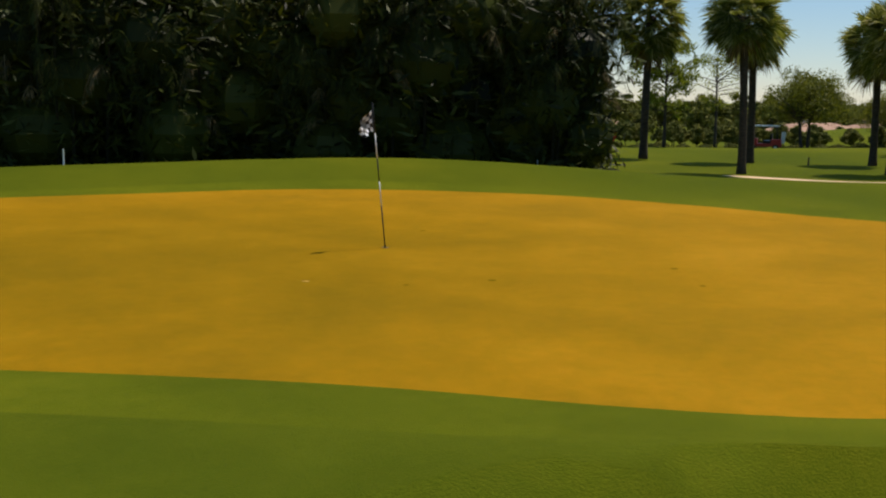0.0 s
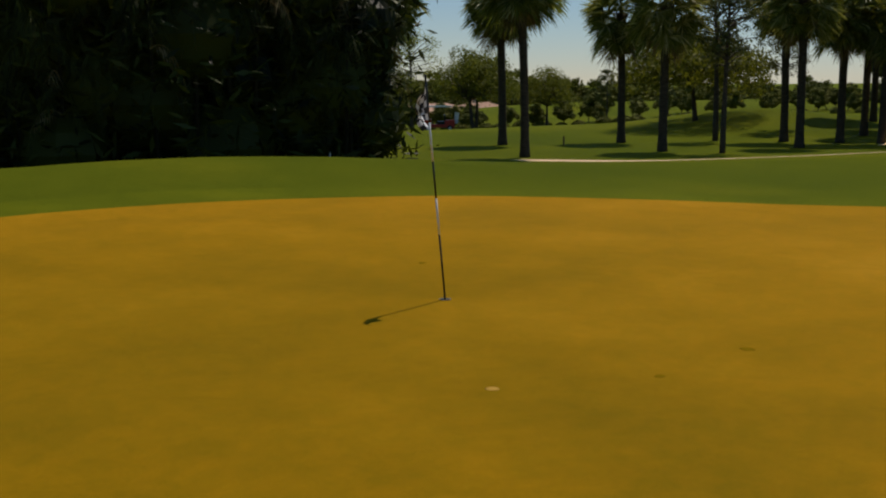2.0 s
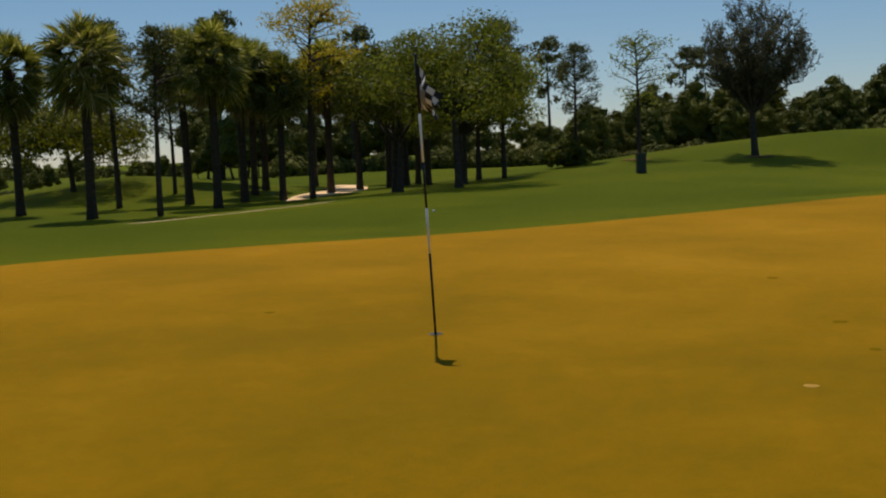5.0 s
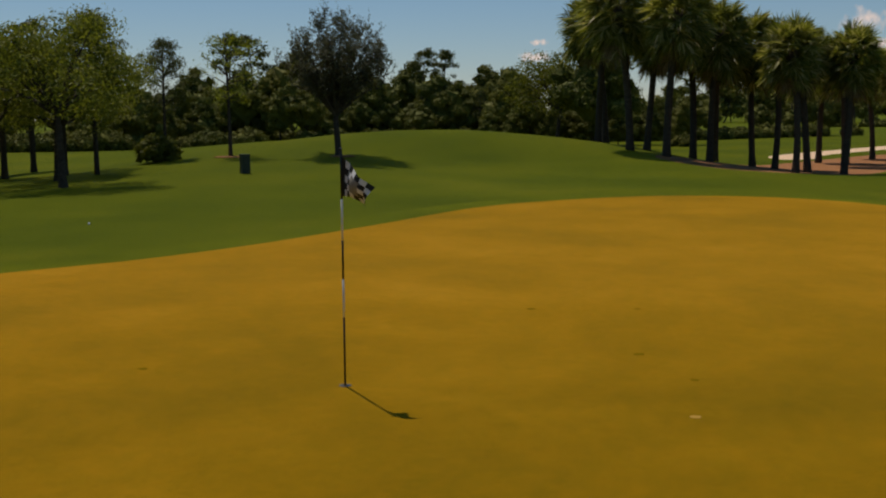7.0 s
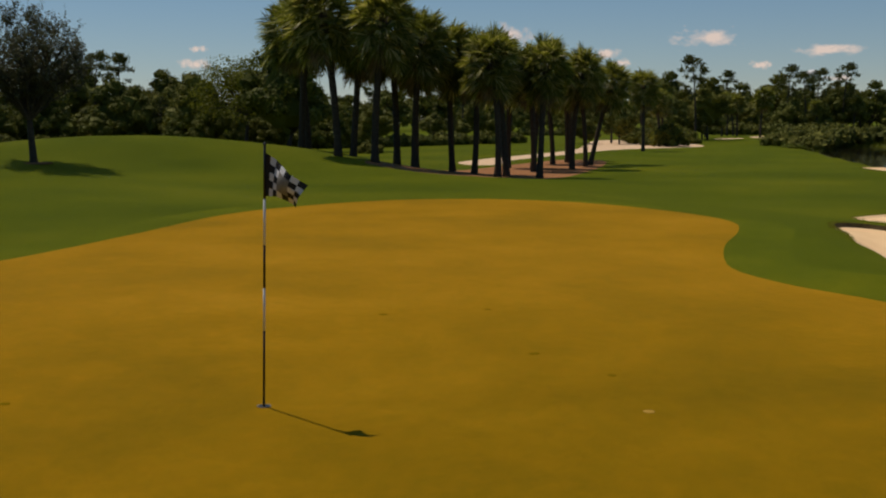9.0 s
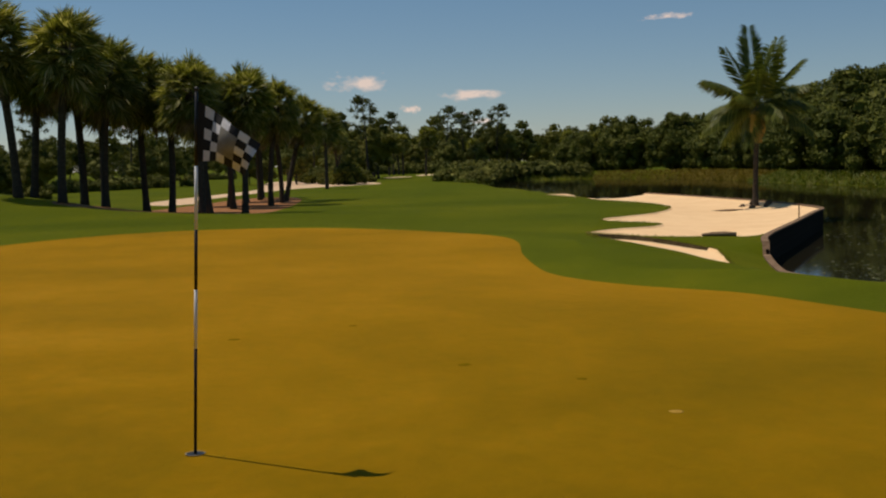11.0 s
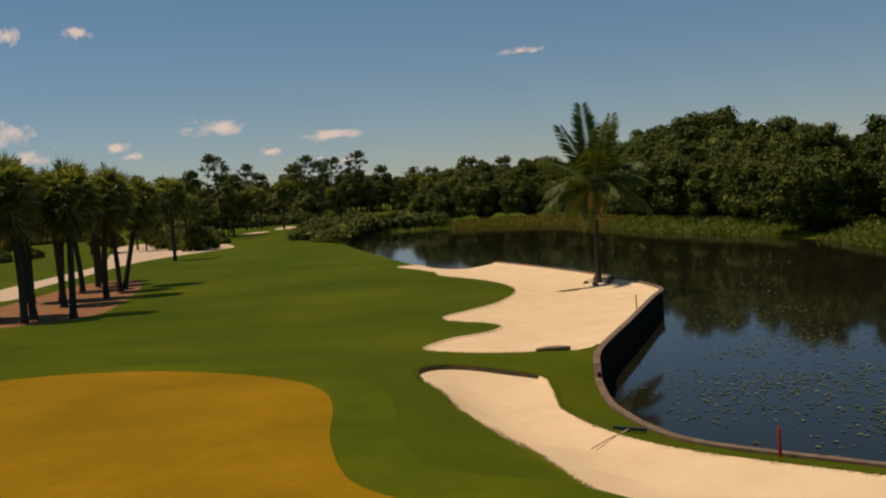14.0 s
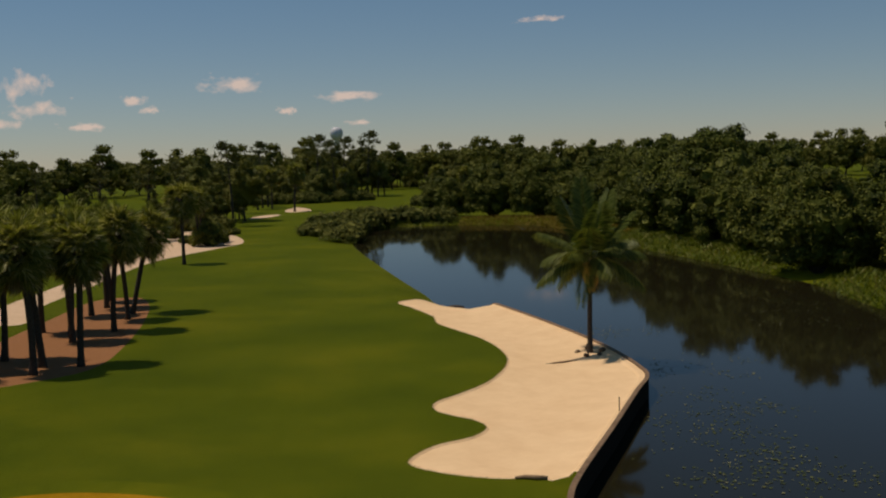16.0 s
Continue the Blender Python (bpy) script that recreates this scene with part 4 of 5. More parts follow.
# ---------------------------------------------------------------- trees beside the green
SABALS = [sabal_palm(11, 6.1, 1.35, 0.03, 0.13, 0.6), sabal_palm(12, 6.6, 1.45), sabal_palm(13, 6.75, 1.5, 0.10, 0.14, 1.0), sabal_palm(14, 7.3, 1.65, 0.09, 0.145, 1.1), sabal_palm(15, 5.8, 1.35, 0.02, 0.13, 0.7), sabal_palm(16, 6.35, 1.45, 0.13, 0.14, 0.9)]
scatter(SABALS, [
    (2, 13.5, 28.0, 20, 1.08), (0, 17.2, 25.8, 0, 1.08), (1, 14.25, 19.9, 60, 1.0), (4, 21.7, 24.4, 100, 1.06), (4, 19.6, 19.6, 200, 1.0), (0, 27.0, 21.2, 300, 1.0),
    (0, 25.0, 18.6, 30, 0.98), (4, 28.0, 19.4, 150, 1.0), (4, 28.8, 18.2, 250, 0.9), (0, 32.7, 18.2, 10, 0.95), (0, 34.6, 25.0, 80, 0.95), (4, 36.2, 24.6, 160, 1.0), (0, 36.0, 18.5, 220, 0.92), (4, 37.2, 17.6, 320, 0.95),
    (4, 38.4, 17.3, 40, 0.95), (0, 40.0, 17.4, 130, 0.9), (4, 38.0, 21.0, 270, 1.0), (0, 41.0, 23.5, 190, 1.0), (4, 43.0, 20.0, 75, 1.0), (0, 36.5, 15.4, 15, 0.88), (4, 41.5, 15.8, 95, 0.9), (0, 31.0, 20.8, 60, 0.95), (4, 33.5, 21.8, 340, 1.0),
    (2, 50.0, -12.3, 20, 1.12), (3, 48.5, -11.6, 250, 1.1), (3, 43.0, -12.1, 100, 1.06, 3), (5, 44.6, -13.3, 10, 1.1, 4), (3, 41.5, -13.5, 250, 1.02, 2), (3, 45.2, -15.8, 60, 1.03, 4), (3, 43.3, -16.1, 240, 0.95, 3), (2, 47.4, -17.6, 120, 1.0), (3, 45.3, -18.9, 200, 0.95, 4),
    (2, 43.5, -19.4, 340, 0.98, 5), (2, 38.6, -18.6, 30, 0.93, 6), (5, 40.5, -19.9, 150, 1.0, 4), (2, 39.5, -21.2, 290, 0.92, 3), (5, 46.3, -24.1, 80, 0.98, 5), (2, 48.0, -27.3, 220, 0.94, 3), (5, 49.2, -25.4, 20, 0.97, 5), (2, 55.0, -29.5, 0, 0.95),
    (5, 57.5, -31.8, 130, 0.95), (2, 51.5, -30.0, 45, 0.9, 4), (5, 53.5, -31.4, 330, 0.94, 12), (5, 51.0, -24.6, 260, 1.0), (3, 79.0, -50.4, 0, 0.92), (5, 60.5, -33.6, 120, 0.9), (2, 97.5, -63.5, 50, 0.9), (5, 101.0, -66.0, 150, 0.9),
    (3, 166.0, -119.0, 10, 1.05), (2, 166.5, -122.7, 90, 1.08), (3, 173.0, -125.0, 200, 1.05), (3, 152.0, -117.2, 300, 1.1), (2, 176.0, -128.5, 30, 1.1), (3, 158.0, -110.0, 140, 1.05), (2, 178.0, -150.5, 70, 1.0), (3, 188.0, -168.5, 250, 1.05), (2, 192.0, -174.0, 15, 1.1), (3, 139.0, -141.0, 115, 0.95), (2, 134.0, -142.0, 215, 1.0)])

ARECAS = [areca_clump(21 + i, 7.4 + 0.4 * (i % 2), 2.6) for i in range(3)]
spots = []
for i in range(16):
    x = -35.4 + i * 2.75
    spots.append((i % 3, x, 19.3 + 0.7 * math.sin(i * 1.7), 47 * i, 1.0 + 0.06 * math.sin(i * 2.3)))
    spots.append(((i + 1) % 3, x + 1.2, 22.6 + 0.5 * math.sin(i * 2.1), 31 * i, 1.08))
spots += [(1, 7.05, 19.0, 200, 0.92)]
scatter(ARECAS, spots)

oak = crown_tree(31, "oak_tree", "spreading oak with dark limbs and airy crown", 6.2, 3.1, 0.30, PALE_OAK, 17000, 0.07, "broadleaf trees", 0.0, 28)
oak2 = crown_tree(32, "oak_tree", "broad green oak on the rising grass", 6.5, 3.3, 0.26, OAK_LEAF, 12000, 0.10, "broadleaf trees", 0.0, 34)
twin = broadleaf_tree(33, "oak_tree", "double-trunked oak among the palms", 5.4, 2.2, 0.35, 0.08, OAK_LEAF, 12000, 4, 0.6, 2)
bare_tree = twig_tree(34, 6.0, 2.45, 0.28)
low_oak = crown_tree(35, "oak_tree", "low wide-spreading oak on the grassy mound", 4.8, 3.5, 0.30, OAK_LEAF, 17000, 0.10, "broadleaf trees", 0.0, 36)
scatter([oak, oak2, twin, bare_tree, low_oak], [(0, 26.8, 10.2, 0, 1.02), (0, 31.5, 11.8, 120, 0.8), (2, 29.0, 13.4, 40, 1.0), (3, 37.6, 1.7, 0, 1.0), (4, 29.3, 28.6, 0, 1.0), (1, 36.7, 60.2, 90, 1.0),
    (1, 79.6, -14.2, 200, 1.25), (0, 35.0, 12.5, 220, 0.9), (1, 45.2, 62.9, 20, 0.8), (0, 38.0, 61.8, 120, 1.0)])
slim = pine_tree(41, 6.9, 1.3, 0.45, None, 84, "slender pine with sparse needle tufts", 44, 0.09)
gold = pine_tree(42, 7.4, 2.0, 0.5, GOLD_LEAF, 64, "tall pine with golden-green needle tufts", 60, 0.09)
young = pine_tree(43, 5.0, 1.5, 0.45, LIGHT_LEAF, 44, "young pine with light airy tufts", 40, 0.075)
tall_pine = pine_tree(44, 8.0, 1.7, 0.42, PINE_LEAF, 90, "tall pine with dark layered tufts", 70, 0.09)
lime = pine_tree(45, 6.5, 2.0, 0.25, LIGHT_LEAF, 90, "bright lime-green feathery tree", 34, 0.18)
scatter([slim, gold, young, tall_pine, lime], [(0, 25.4, 23.2, 0, 1.0), (0, 20.6, 17.8, 90, 0.85), (1, 29.3, 17.2, 0, 1.02), (3, 33.3, 10.8, 40, 0.78), (2, 37.0, 6.2, 0, 1.0), (3, 37.5, 9.0, 0, 0.82),
    (4, 19.2, 41.2, 0, 0.9), (2, 24.1, 46.0, 100, 1.1), (3, 30.0, 24.0, 60, 0.85)])
shrub = leaf_mass(51, "round_shrub", "dense dark green shrub", 1.9, 1.4, OAK_LEAF, 2600, 0.09)
scatter([shrub], [(0, 37.3, 9.3, 0, 0.7), (0, 9.6, 22.6, 40, 0.6), (0, 97.0, -64.3, 70, 2.2), (0, 101.0, -67.6, 150, 2.0), (0, 112.0, -69.0, 20, 1.1)])
coco = coconut_palm(4.35, 3.25)
coco.matrix_basis = stand(23.6, -37.85, 30)

# ---------------------------------------------------------------- woods round about
FAR = [crown_tree(61 + i, "wood_tree", "full green tree in the far wood", 8.0 + i, 3.6 + 0.3 * i, 0.05 + 0.04 * i, WOOD_LEAF, 6000, 0.19, "trees of the wood", 0.78) for i in range(4)]
FARPINE = [pine_tree(66 + i, 11.5 + i, 2.4, 0.5, PINE_LEAF, 46, "far slash pine above the wood", 26, 0.32) for i in range(3)]
LOW = [leaf_mass(81 + i, "wood_shrub", "low green shrub at the edge of the wood", 3.0 + 0.4 * i, 3.0, WOOD_LEAF, 2600, 0.17, "shrub", "shrubs of the wood") for i in range(2)]
KINDS = FAR + FARPINE + LOW
rng = random.Random(6)
spots = []


def wood(a, b, n, deep, pines=0.2, size=1.0, shrubs=0.4):
    for i in range(n):
        t = (i + rng.uniform(0.1, 0.9)) / n
        x, y = a[0] + (b[0] - a[0]) * t, a[1] + (b[1] - a[1]) * t
        d = rng.uniform(0, deep)
        nx, ny = b[1] - a[1], a[0] - b[0]
        q = math.hypot(nx, ny)
        c = rng.random()
        k = 4 + rng.randrange(3) if c < pines * 0.6 else 7 + rng.randrange(2) if c < pines + shrubs else rng.randrange(4)
        if k > 6:
            d = -1.5
        spots.append((k, x - nx / q * d, y - ny / q * d, rng.uniform(0, 360), size * rng.uniform(0.75, 1.15) * ((0.72 if size < 1.4 else 0.52) if 3 < k < 7 else 1.0)))


wood((4, 80), (46, 68), 70, 6, 0.0, 0.5, 0.35)
wood((6, 76), (44, 65), 34, 2, 0.0, 0.5, 0.9)
wood((46, 66), (63, 45), 44, 8, 0.1, 0.5, 0.35)
wood((63, 45), (80, 22), 46, 9, 0.2, 1.25, 0.35)
wood((80, 22), (97, 0), 36, 8, 0.2, 1.15, 0.35)
wood((0, 112), (75, 128), 26, 14, 0.05, 0.6)
wood((75, 128), (140, 120), 22, 14, 0.05, 0.7)
wood((140, 120), (150, 70), 16, 14, 0.05, 0.7)
wood((100, 28), (99, -4), 48, 14, 0.3, 1.45)
wood((99, -4), (103, -30), 44, 14, 0.3, 1.55)
wood((103, -30), (120, -55), 32, 14, 0.3, 1.15)
wood((104, -64), (114, -78), 14, 10, 0.3, 0.85, 0.35)
wood((97, 2), (93, -14), 14, 5, 0.15, 1.15, 0.3)
wood((80, -9), (84, -28), 12, 5, 0.0, 0.85, 0.3)
spots += [(1, 74.5, -16.4, 40, 2.0), (0, 90.2, -11.8, 130, 1.7), (4, 95.5, -9.3, 20, 1.35), (5, 98.8, -5.9, 200, 1.3)]
wood((127, -77), (121, -84.5), 24, 26, 0.4, 1.75, 0.2)
wood((190, -130), (178, -144), 30, 30, 0.4, 2.0, 0.3)
wood((183, -146), (174.5, -156), 24, 26, 0.4, 2.0, 0.3)
wood((243, -215), (233, -225), 16, 30, 0.3, 1.8, 0.3)
wood((142.5, -139.5), (131, -151), 30, 22, 0.3, 1.65, 0.4)
wood((197, -82.5), (190, -97.5), 18, 30, 0.2, 1.1, 0.4)
wood((-60, -120), (-140, 0), 8, -10, 0.2, 1.0)
wood((-140, 0), (-60, 110), 8, -10, 0.2, 1.0)
scatter(KINDS, spots)
BELT = [crown_tree(161 + i, "belt_tree", "far tree in the dark green horizon belt", 11.0 + i, 6.0, 0.04, WOOD_LEAF, 2600, 0.45, "trees of the horizon belt", 0.6) for i in range(3)]
spots = [(i, -120.0 + 40 * i, -330.0, 0, 1.0) for i in range(3)]
for i in range(230):
    a = radians(15 + 165 * (i + rng.uniform(-0.5, 0.5)) / 230)
    q = rng.uniform(300, 430) if i % 2 else rng.uniform(300, 340) if a > 1.83 else rng.uniform(205, 260)
    spots.append((i % 3, q * math.sin(a), q * math.cos(a), rng.uniform(0, 360), rng.uniform(0.8, 1.15) * (1.12 if a > 1.83 else 0.62 if a > 0.87 else 0.85)))
scatter(BELT, spots)
THICKET = [leaf_mass(71 + i, "thicket_tree", "dense rounded green tree on the far bank", 8.5 + 0.8 * i, 4.6, BANK_LEAF, 24000, 0.16, "tree", "thicket on the bank", 40) for i in range(3)]
spots = []
for i, (x, y, s) in enumerate([(110, -114, .85), (103, -117, .9), (95, -118, .95), (87, -117, 1.0), (80, -113.5, 1.0), (73, -109, 1.1), (66, -104, 1.15), (59, -99, 1.2), (52, -94, 1.1), (45.5, -89, 1.15), (38.5, -84, 1.05), (31.2, -74.8, .85), (34, -81, .95), (27, -78, 1.0), (21, -73.5, .9), (14, -69, .85), (6, -64, .85), (-4, -61, .9), (-15, -59, .9), (-30, -58, .9), (-45, -60, .9),
        (98, -126, 1.2), (84, -122, 1.15), (72, -115, 1.3), (64, -109, 1.5), (58, -106, 1.35), (50, -103, 1.2), (40, -95, 1.0), (30, -88, .9), (20, -81, .85), (8, -75, .8), (69, -121, 1.45)]):
    spots.append((i % 3, x, y, 77 * i, s * (0.94 + 0.2 * math.modf(i * 0.618)[0])))
scatter(THICKET, spots)

# ---------------------------------------------------------------- bank growth
def reeds(name, label, mat, ids, n, tall, seed):
    """Grassy blades along a stretch of the far shore."""
    rng = np.random.default_rng(seed)
    s = Shape()
    line = SHORE
    i = rng.choice(ids, n)
    t = rng.uniform(0, 1, n)[:, None]
    p = line[i] * (1 - t) + line[i + 1] * t
    keep = ~((p[:, 0] > 29.0) & (p[:, 0] < 34.0) & (p[:, 1] > -76))
    p, i = p[keep], i[keep]
    n = len(p)
    d = line[i + 1] - line[i]
    out = np.stack([d[:, 1], -d[:, 0]], 1) / np.hypot(*d.T)[:, None]
    p = p + -out * rng.uniform(-0.3, 4.0, (n, 1)) * np.where(inside(LAKE_RING, p - out * 1.0), -1, 1)[:, None]
    z = elevation(p)
    h = rng.uniform(0.35, 1.25, n) * tall
    c = np.column_stack([p, np.maximum(z, WATER_Z - 0.1) + h * 0.5])
    u = np.column_stack([rng.normal(0, 0.18, (n, 2)), h * 0.55])
    a = rng.uniform(0, 6.28, n)
    w = np.column_stack([np.cos(a), np.sin(a), np.zeros(n)]) * 0.09
    s.quads(c, u, w)
    tagged(new(name, s.mesh(name, mat)), label, "reeds", kind="stuff")


MARSH = leafy("marsh_grass", (0.12, 0.10, 0.012), (0.26, 0.19, 0.03), (0.34, 0.22, 0.05), 0.6, 0.3)
MARSH_AT = [i for i in range(len(SHORE) - 1) if SHORE[i][1] < -94 and 66 < SHORE[i][0] < 101]
REEDS_AT = [i for i in range(45, len(SHORE) - 1) if i not in MARSH_AT]
reeds("reeds", "tall green reeds and grasses along the bank", REED, REEDS_AT, 22000, 0.42, 91)
reeds("marsh_grass", "ochre marsh grass on the low far bank", MARSH, MARSH_AT, 7000, 0.4, 93)
SPIT = [leaf_mass(95 + i, "spit_shrub", "low dark shrub on the reedy spit", 2.1, 2.8, WOOD_LEAF, 2600, 0.12, "shrub", "shrubs on the spit") for i in range(2)]
scatter(SPIT, [(i % 2, x, y, 61 * i, s * 1.15) for i, (x, y, s) in enumerate([(91, -79, .8), (95, -81.5, .95), (99, -85, 1.0), (102, -87.5, 1.05), (104.5, -91, 1.1), (107, -95, 1.1), (109, -99.5, 1.1), (108, -104, 1.0), (101, -83, .9), (106, -88.5, 1.0), (110, -94, 1.0), (105, -107.5, .9), (98, -81, .9), (112, -101, 1.0)])])


def edge_grass():
    """Short ragged blades where turf meets the sand."""
    rng = np.random.default_rng(97)
    s = Shape()
    for ring, n in ((BUNKER_RING, 4200), (WASTE_RING, 4200)):
        i = rng.integers(0, len(ring), n)
        t = rng.uniform(0, 1, n)[:, None]
        p = ring[i] * (1 - t) + np.roll(ring, -1, 0)[i] * t + rng.normal(0, 0.05, (n, 2))
        p = p[distance(SEAWALL, p, False) > 0.6]
        d = np.where(inside(ring, p), distance(ring, p), 0.0)
        p = p[d < 0.05]
        h = rng.uniform(0.02, 0.06, len(p))
        c = np.column_stack([p, elevation(p) + h * 0.35])
        u = np.column_stack([rng.normal(0, 0.03, (len(p), 2)), h * 0.6])
        a = rng.uniform(0, 6.28, len(p))
        s.quads(c, u, np.column_stack([np.cos(a), np.sin(a), np.zeros(len(p))]) * 0.016)
    tagged(new("edge_grass", s.mesh("edge_grass", EDGE_GRASS)), "ragged green grass along the sand's edge", "grass", kind="stuff")


EDGE_GRASS = leafy("edge_grass", (0.09, 0.12, 0.004), (0.18, 0.20, 0.012), (0.32, 0.25, 0.08), 0.7, 0.35)
edge_grass()


def lily_pads():
    rng = np.random.default_rng(92)
    s = Shape()
    beds = [(6.3, -23.0, 3.2, 3.6, 55), (3.0, -19.8, 3.0, 2.2, 24), (9.2, -28.0, 3.2, 3.2, 26), (13.2, -30.5, 2.4, 3.4, 16), (15.2, -35.0, 2.6, 2.6, 14), (19.6, -41.0, 2.4, 3.2, 12), (28.2, -45.8, 2.6, 2.0, 8), (24.0, -60.0, 3.2, 3.4, 8), (21.0, -54.0, 3.0, 3.0, 6)]
    for cx, cy, rx, ry, clumps in beds:
        for _ in range(clumps):
            mx, my = rng.normal(cx, rx * 0.55), rng.normal(cy, ry * 0.55)
            for _ in range(rng.integers(4, 24)):
                x, y = rng.normal(mx, 0.6), rng.normal(my, 0.55)
                if not inside(LAKE_RING, np.array([[x, y]]))[0] or distance(SEAWALL, np.array([[x, y]]), False)[0] < 0.5:
                    continue
                r, a0 = rng.uniform(0.022, 0.065), rng.uniform(0, 6.28)
                s.add([(x + r * math.cos(a0 + k * 0.93), y + r * math.sin(a0 + k * 0.93) * rng.uniform(0.8, 1), WATER_Z + 0.012 + rng.uniform(0, 0.012)) for k in range(6)], [tuple(range(6))])
    ob = new("lily_pads", s.mesh("lily_pads", LILY))
    tagged(ob, "floating olive lily pads on dark water", "lily pads", kind="stuff")


LILY = leafy("lily_pad", (0.045, 0.06, 0.010), (0.12, 0.13, 0.025), (0.24, 0.22, 0.10), 0.4, 0.0)
lily_pads()


# ---------------------------------------------------------------- small things
def block(name, mat, parent, x0, x1, y0, y1, z0, z1, label="", at=None):
    s = Shape()
    s.box(x0, x1, y0, y1, z0, z1)
    ob = part(name, s, mat, parent, label, False, at)
    return ob


def litter_bin():
    bin_ = thing("litter_bin", "dark green box bin on the grass", "bin", at=stand(30.3, 4.75, 25, 1.0))
    block("body", GREENBOX, bin_, -0.15, 0.15, -0.15, 0.15, 0.0, 0.68)
    block("lid", GREENBOX, bin_, -0.165, 0.165, -0.165, 0.165, 0.684, 0.74, "slightly wider flat lid")


def stop_sign():
    sign = thing("stop_sign", "small red octagonal stop sign on a wooden post", "sign", at=stand(10.9, 24.2, 14))
    block("post", TIMBER, sign, -0.045, 0.045, -0.03, 0.03, -0.1, 1.05, "tan timber post")
    s = Shape()
    for y, k in ((-0.045, 1), (-0.032, -1)):
        s.add([(math.cos(radians(22.5 + 45 * i)) * 0.23, y, 1.16 + math.sin(radians(22.5 + 45 * i)) * 0.23) for i in range(8)], [tuple(range(8))[::k]])
    s.f += [(i, (i + 1) % 8, 8 + (i + 1) % 8, 8 + i) for i in range(8)]
    plate = part("plate", s, RED, sign, "red octagonal plate")
    cu = bpy.data.curves.new("word", "FONT")
    cu.body, cu.size, cu.align_x, cu.align_y, cu.extrude = "STOP", 0.15, "CENTER", "CENTER", 0.002
    tmp = bpy.data.objects.new("word", cu)
    me = bpy.data.meshes.new_from_object(tmp)
    me.materials.clear()
    me.materials.append(WHITE)
    word = part("word", me, WHITE, plate, "white capital letters")
    word.matrix_basis = pose(0, -0.05, 1.16, 90, 0, 0)


def golf_cart():
    cart = thing("golf_cart", "parked red golf cart with a white roof", "golf cart", at=stand(34.0, 60.5, 150, 1.0, 0.0))
    s = Shape()
    s.box(-1.15, 1.15, -0.55, 0.55, 0.28, 0.5)
    s.box(0.55, 1.15, -0.52, 0.52, 0.5, 0.85)
    s.box(-1.15, -0.45, -0.55, 0.55, 0.5, 0.8)
    part("body", s, RED, cart, "red moulded body")
    block("seat", BLACK, cart, -0.45, 0.1, -0.5, 0.5, 0.5, 0.72, "dark padded seat")
    block("backrest", BLACK, cart, -0.5, -0.38, -0.5, 0.5, 0.78, 1.2)
    block("roof", WHITE, cart, -0.95, 0.85, -0.6, 0.6, 1.74, 1.83, "white flat roof")
    for x, y in ((-0.85, -0.5), (-0.85, 0.5), (0.75, -0.5), (0.75, 0.5)):
        p = Shape()
        p.tube([(x, y, 0.5), (x * 0.95, y, 1.74)], [0.022, 0.022], 6)
        part("roof_post", p, BLACK, cart)
    for x in (-0.8, 0.8):
        for y in (-0.52, 0.52):
            w = Shape()
            w.tube([(x, y - 0.1, 0.22), (x, y + 0.1, 0.22)], [0.22, 0.22], 14)
            wheel = part("wheel", w, BLACK, cart)
            r = Shape()
            r.tube([(x, y - 0.108, 0.22), (x, y + 0.108, 0.22)], [0.11, 0.11], 10)
            part("rim", r, GREY, wheel, "pale metal rim")
    b = Shape()
    b.tube([(-1.25, 0.2, 0.55), (-1.32, 0.2, 1.35)], [0.14, 0.16], 10)
    part("bag", b, WHITE, cart, "white golf bag strapped behind")


def stake(name, label, x, y, h, r, mat, category):
    ob = thing(name, label, category, at=stand(x, y, 0, 1.0, 0.02))
    s = Shape()
    s.tube([(0, 0, -0.1), (0, 0, h * 0.5), (0, 0, h)], [r, r, r * 0.92], 8)
    part("shaft", s, mat, ob)
    s = Shape()
    s.tube([(0, 0, h), (0, 0, h + r * 1.6)], [r * 0.92, r * 0.2], 8)
    part("tip", s, mat, ob)


def rake(x, y, turn):
    ob = thing("bunker_rake", "bunker rake lying on the grass", "rake", at=stand(x, y, turn, 1.0, -0.02))
    s = Shape()
    s.tube([(0, 0, 0.03), (0.75, 0, 0.05), (1.5, 0, 0.03)], [0.014] * 3, 6)
    part("handle", s, PATH_MAT, ob, "pale straight handle")
    block("head", BLACK, ob, -0.04, 0.04, -0.32, 0.32, 0.02, 0.06, "dark rake head")
    for i in range(9):
        block("tooth", BLACK, ob, -0.01, 0.01, -0.30 + 0.075 * i - 0.008, -0.30 + 0.075 * i + 0.008, -0.03, 0.018)


def lump(name, label, x, y, r, squash, mat, category, seed, up=0.0):
    rng = np.random.default_rng(seed)
    ob = thing(name, label, category, at=stand(x, y, float(rng.uniform(0, 360)), 1.0, -up))
    s = Shape()
    ball(s, (0, 0, r * squash * 0.6), r, 7, 11, squash)
    s.v = [tuple(np.array(v) * (1 + 0.35 * noise.noise(Vector(v) * 2.2 / r + Vector((seed, 0, 0))))) for v in s.v]
    part("body", s, mat, ob, "", True)


def timber_piece(name, label, x, y, turn, length, r, mat, up=0.0):
    ob = thing(name, label, "driftwood", at=stand(x, y, turn, 1.0, -up))
    s = Shape()
    s.tube([(0, 0, r * 0.7), (length * 0.35, r * 0.6, r), (length * 0.7, -r * 0.4, r * 0.8), (length, r * 0.3, r * 0.6)], [r * 0.8, r, r * 0.9, r * 0.5], 8)
    part("log", s, mat, ob, "", True)


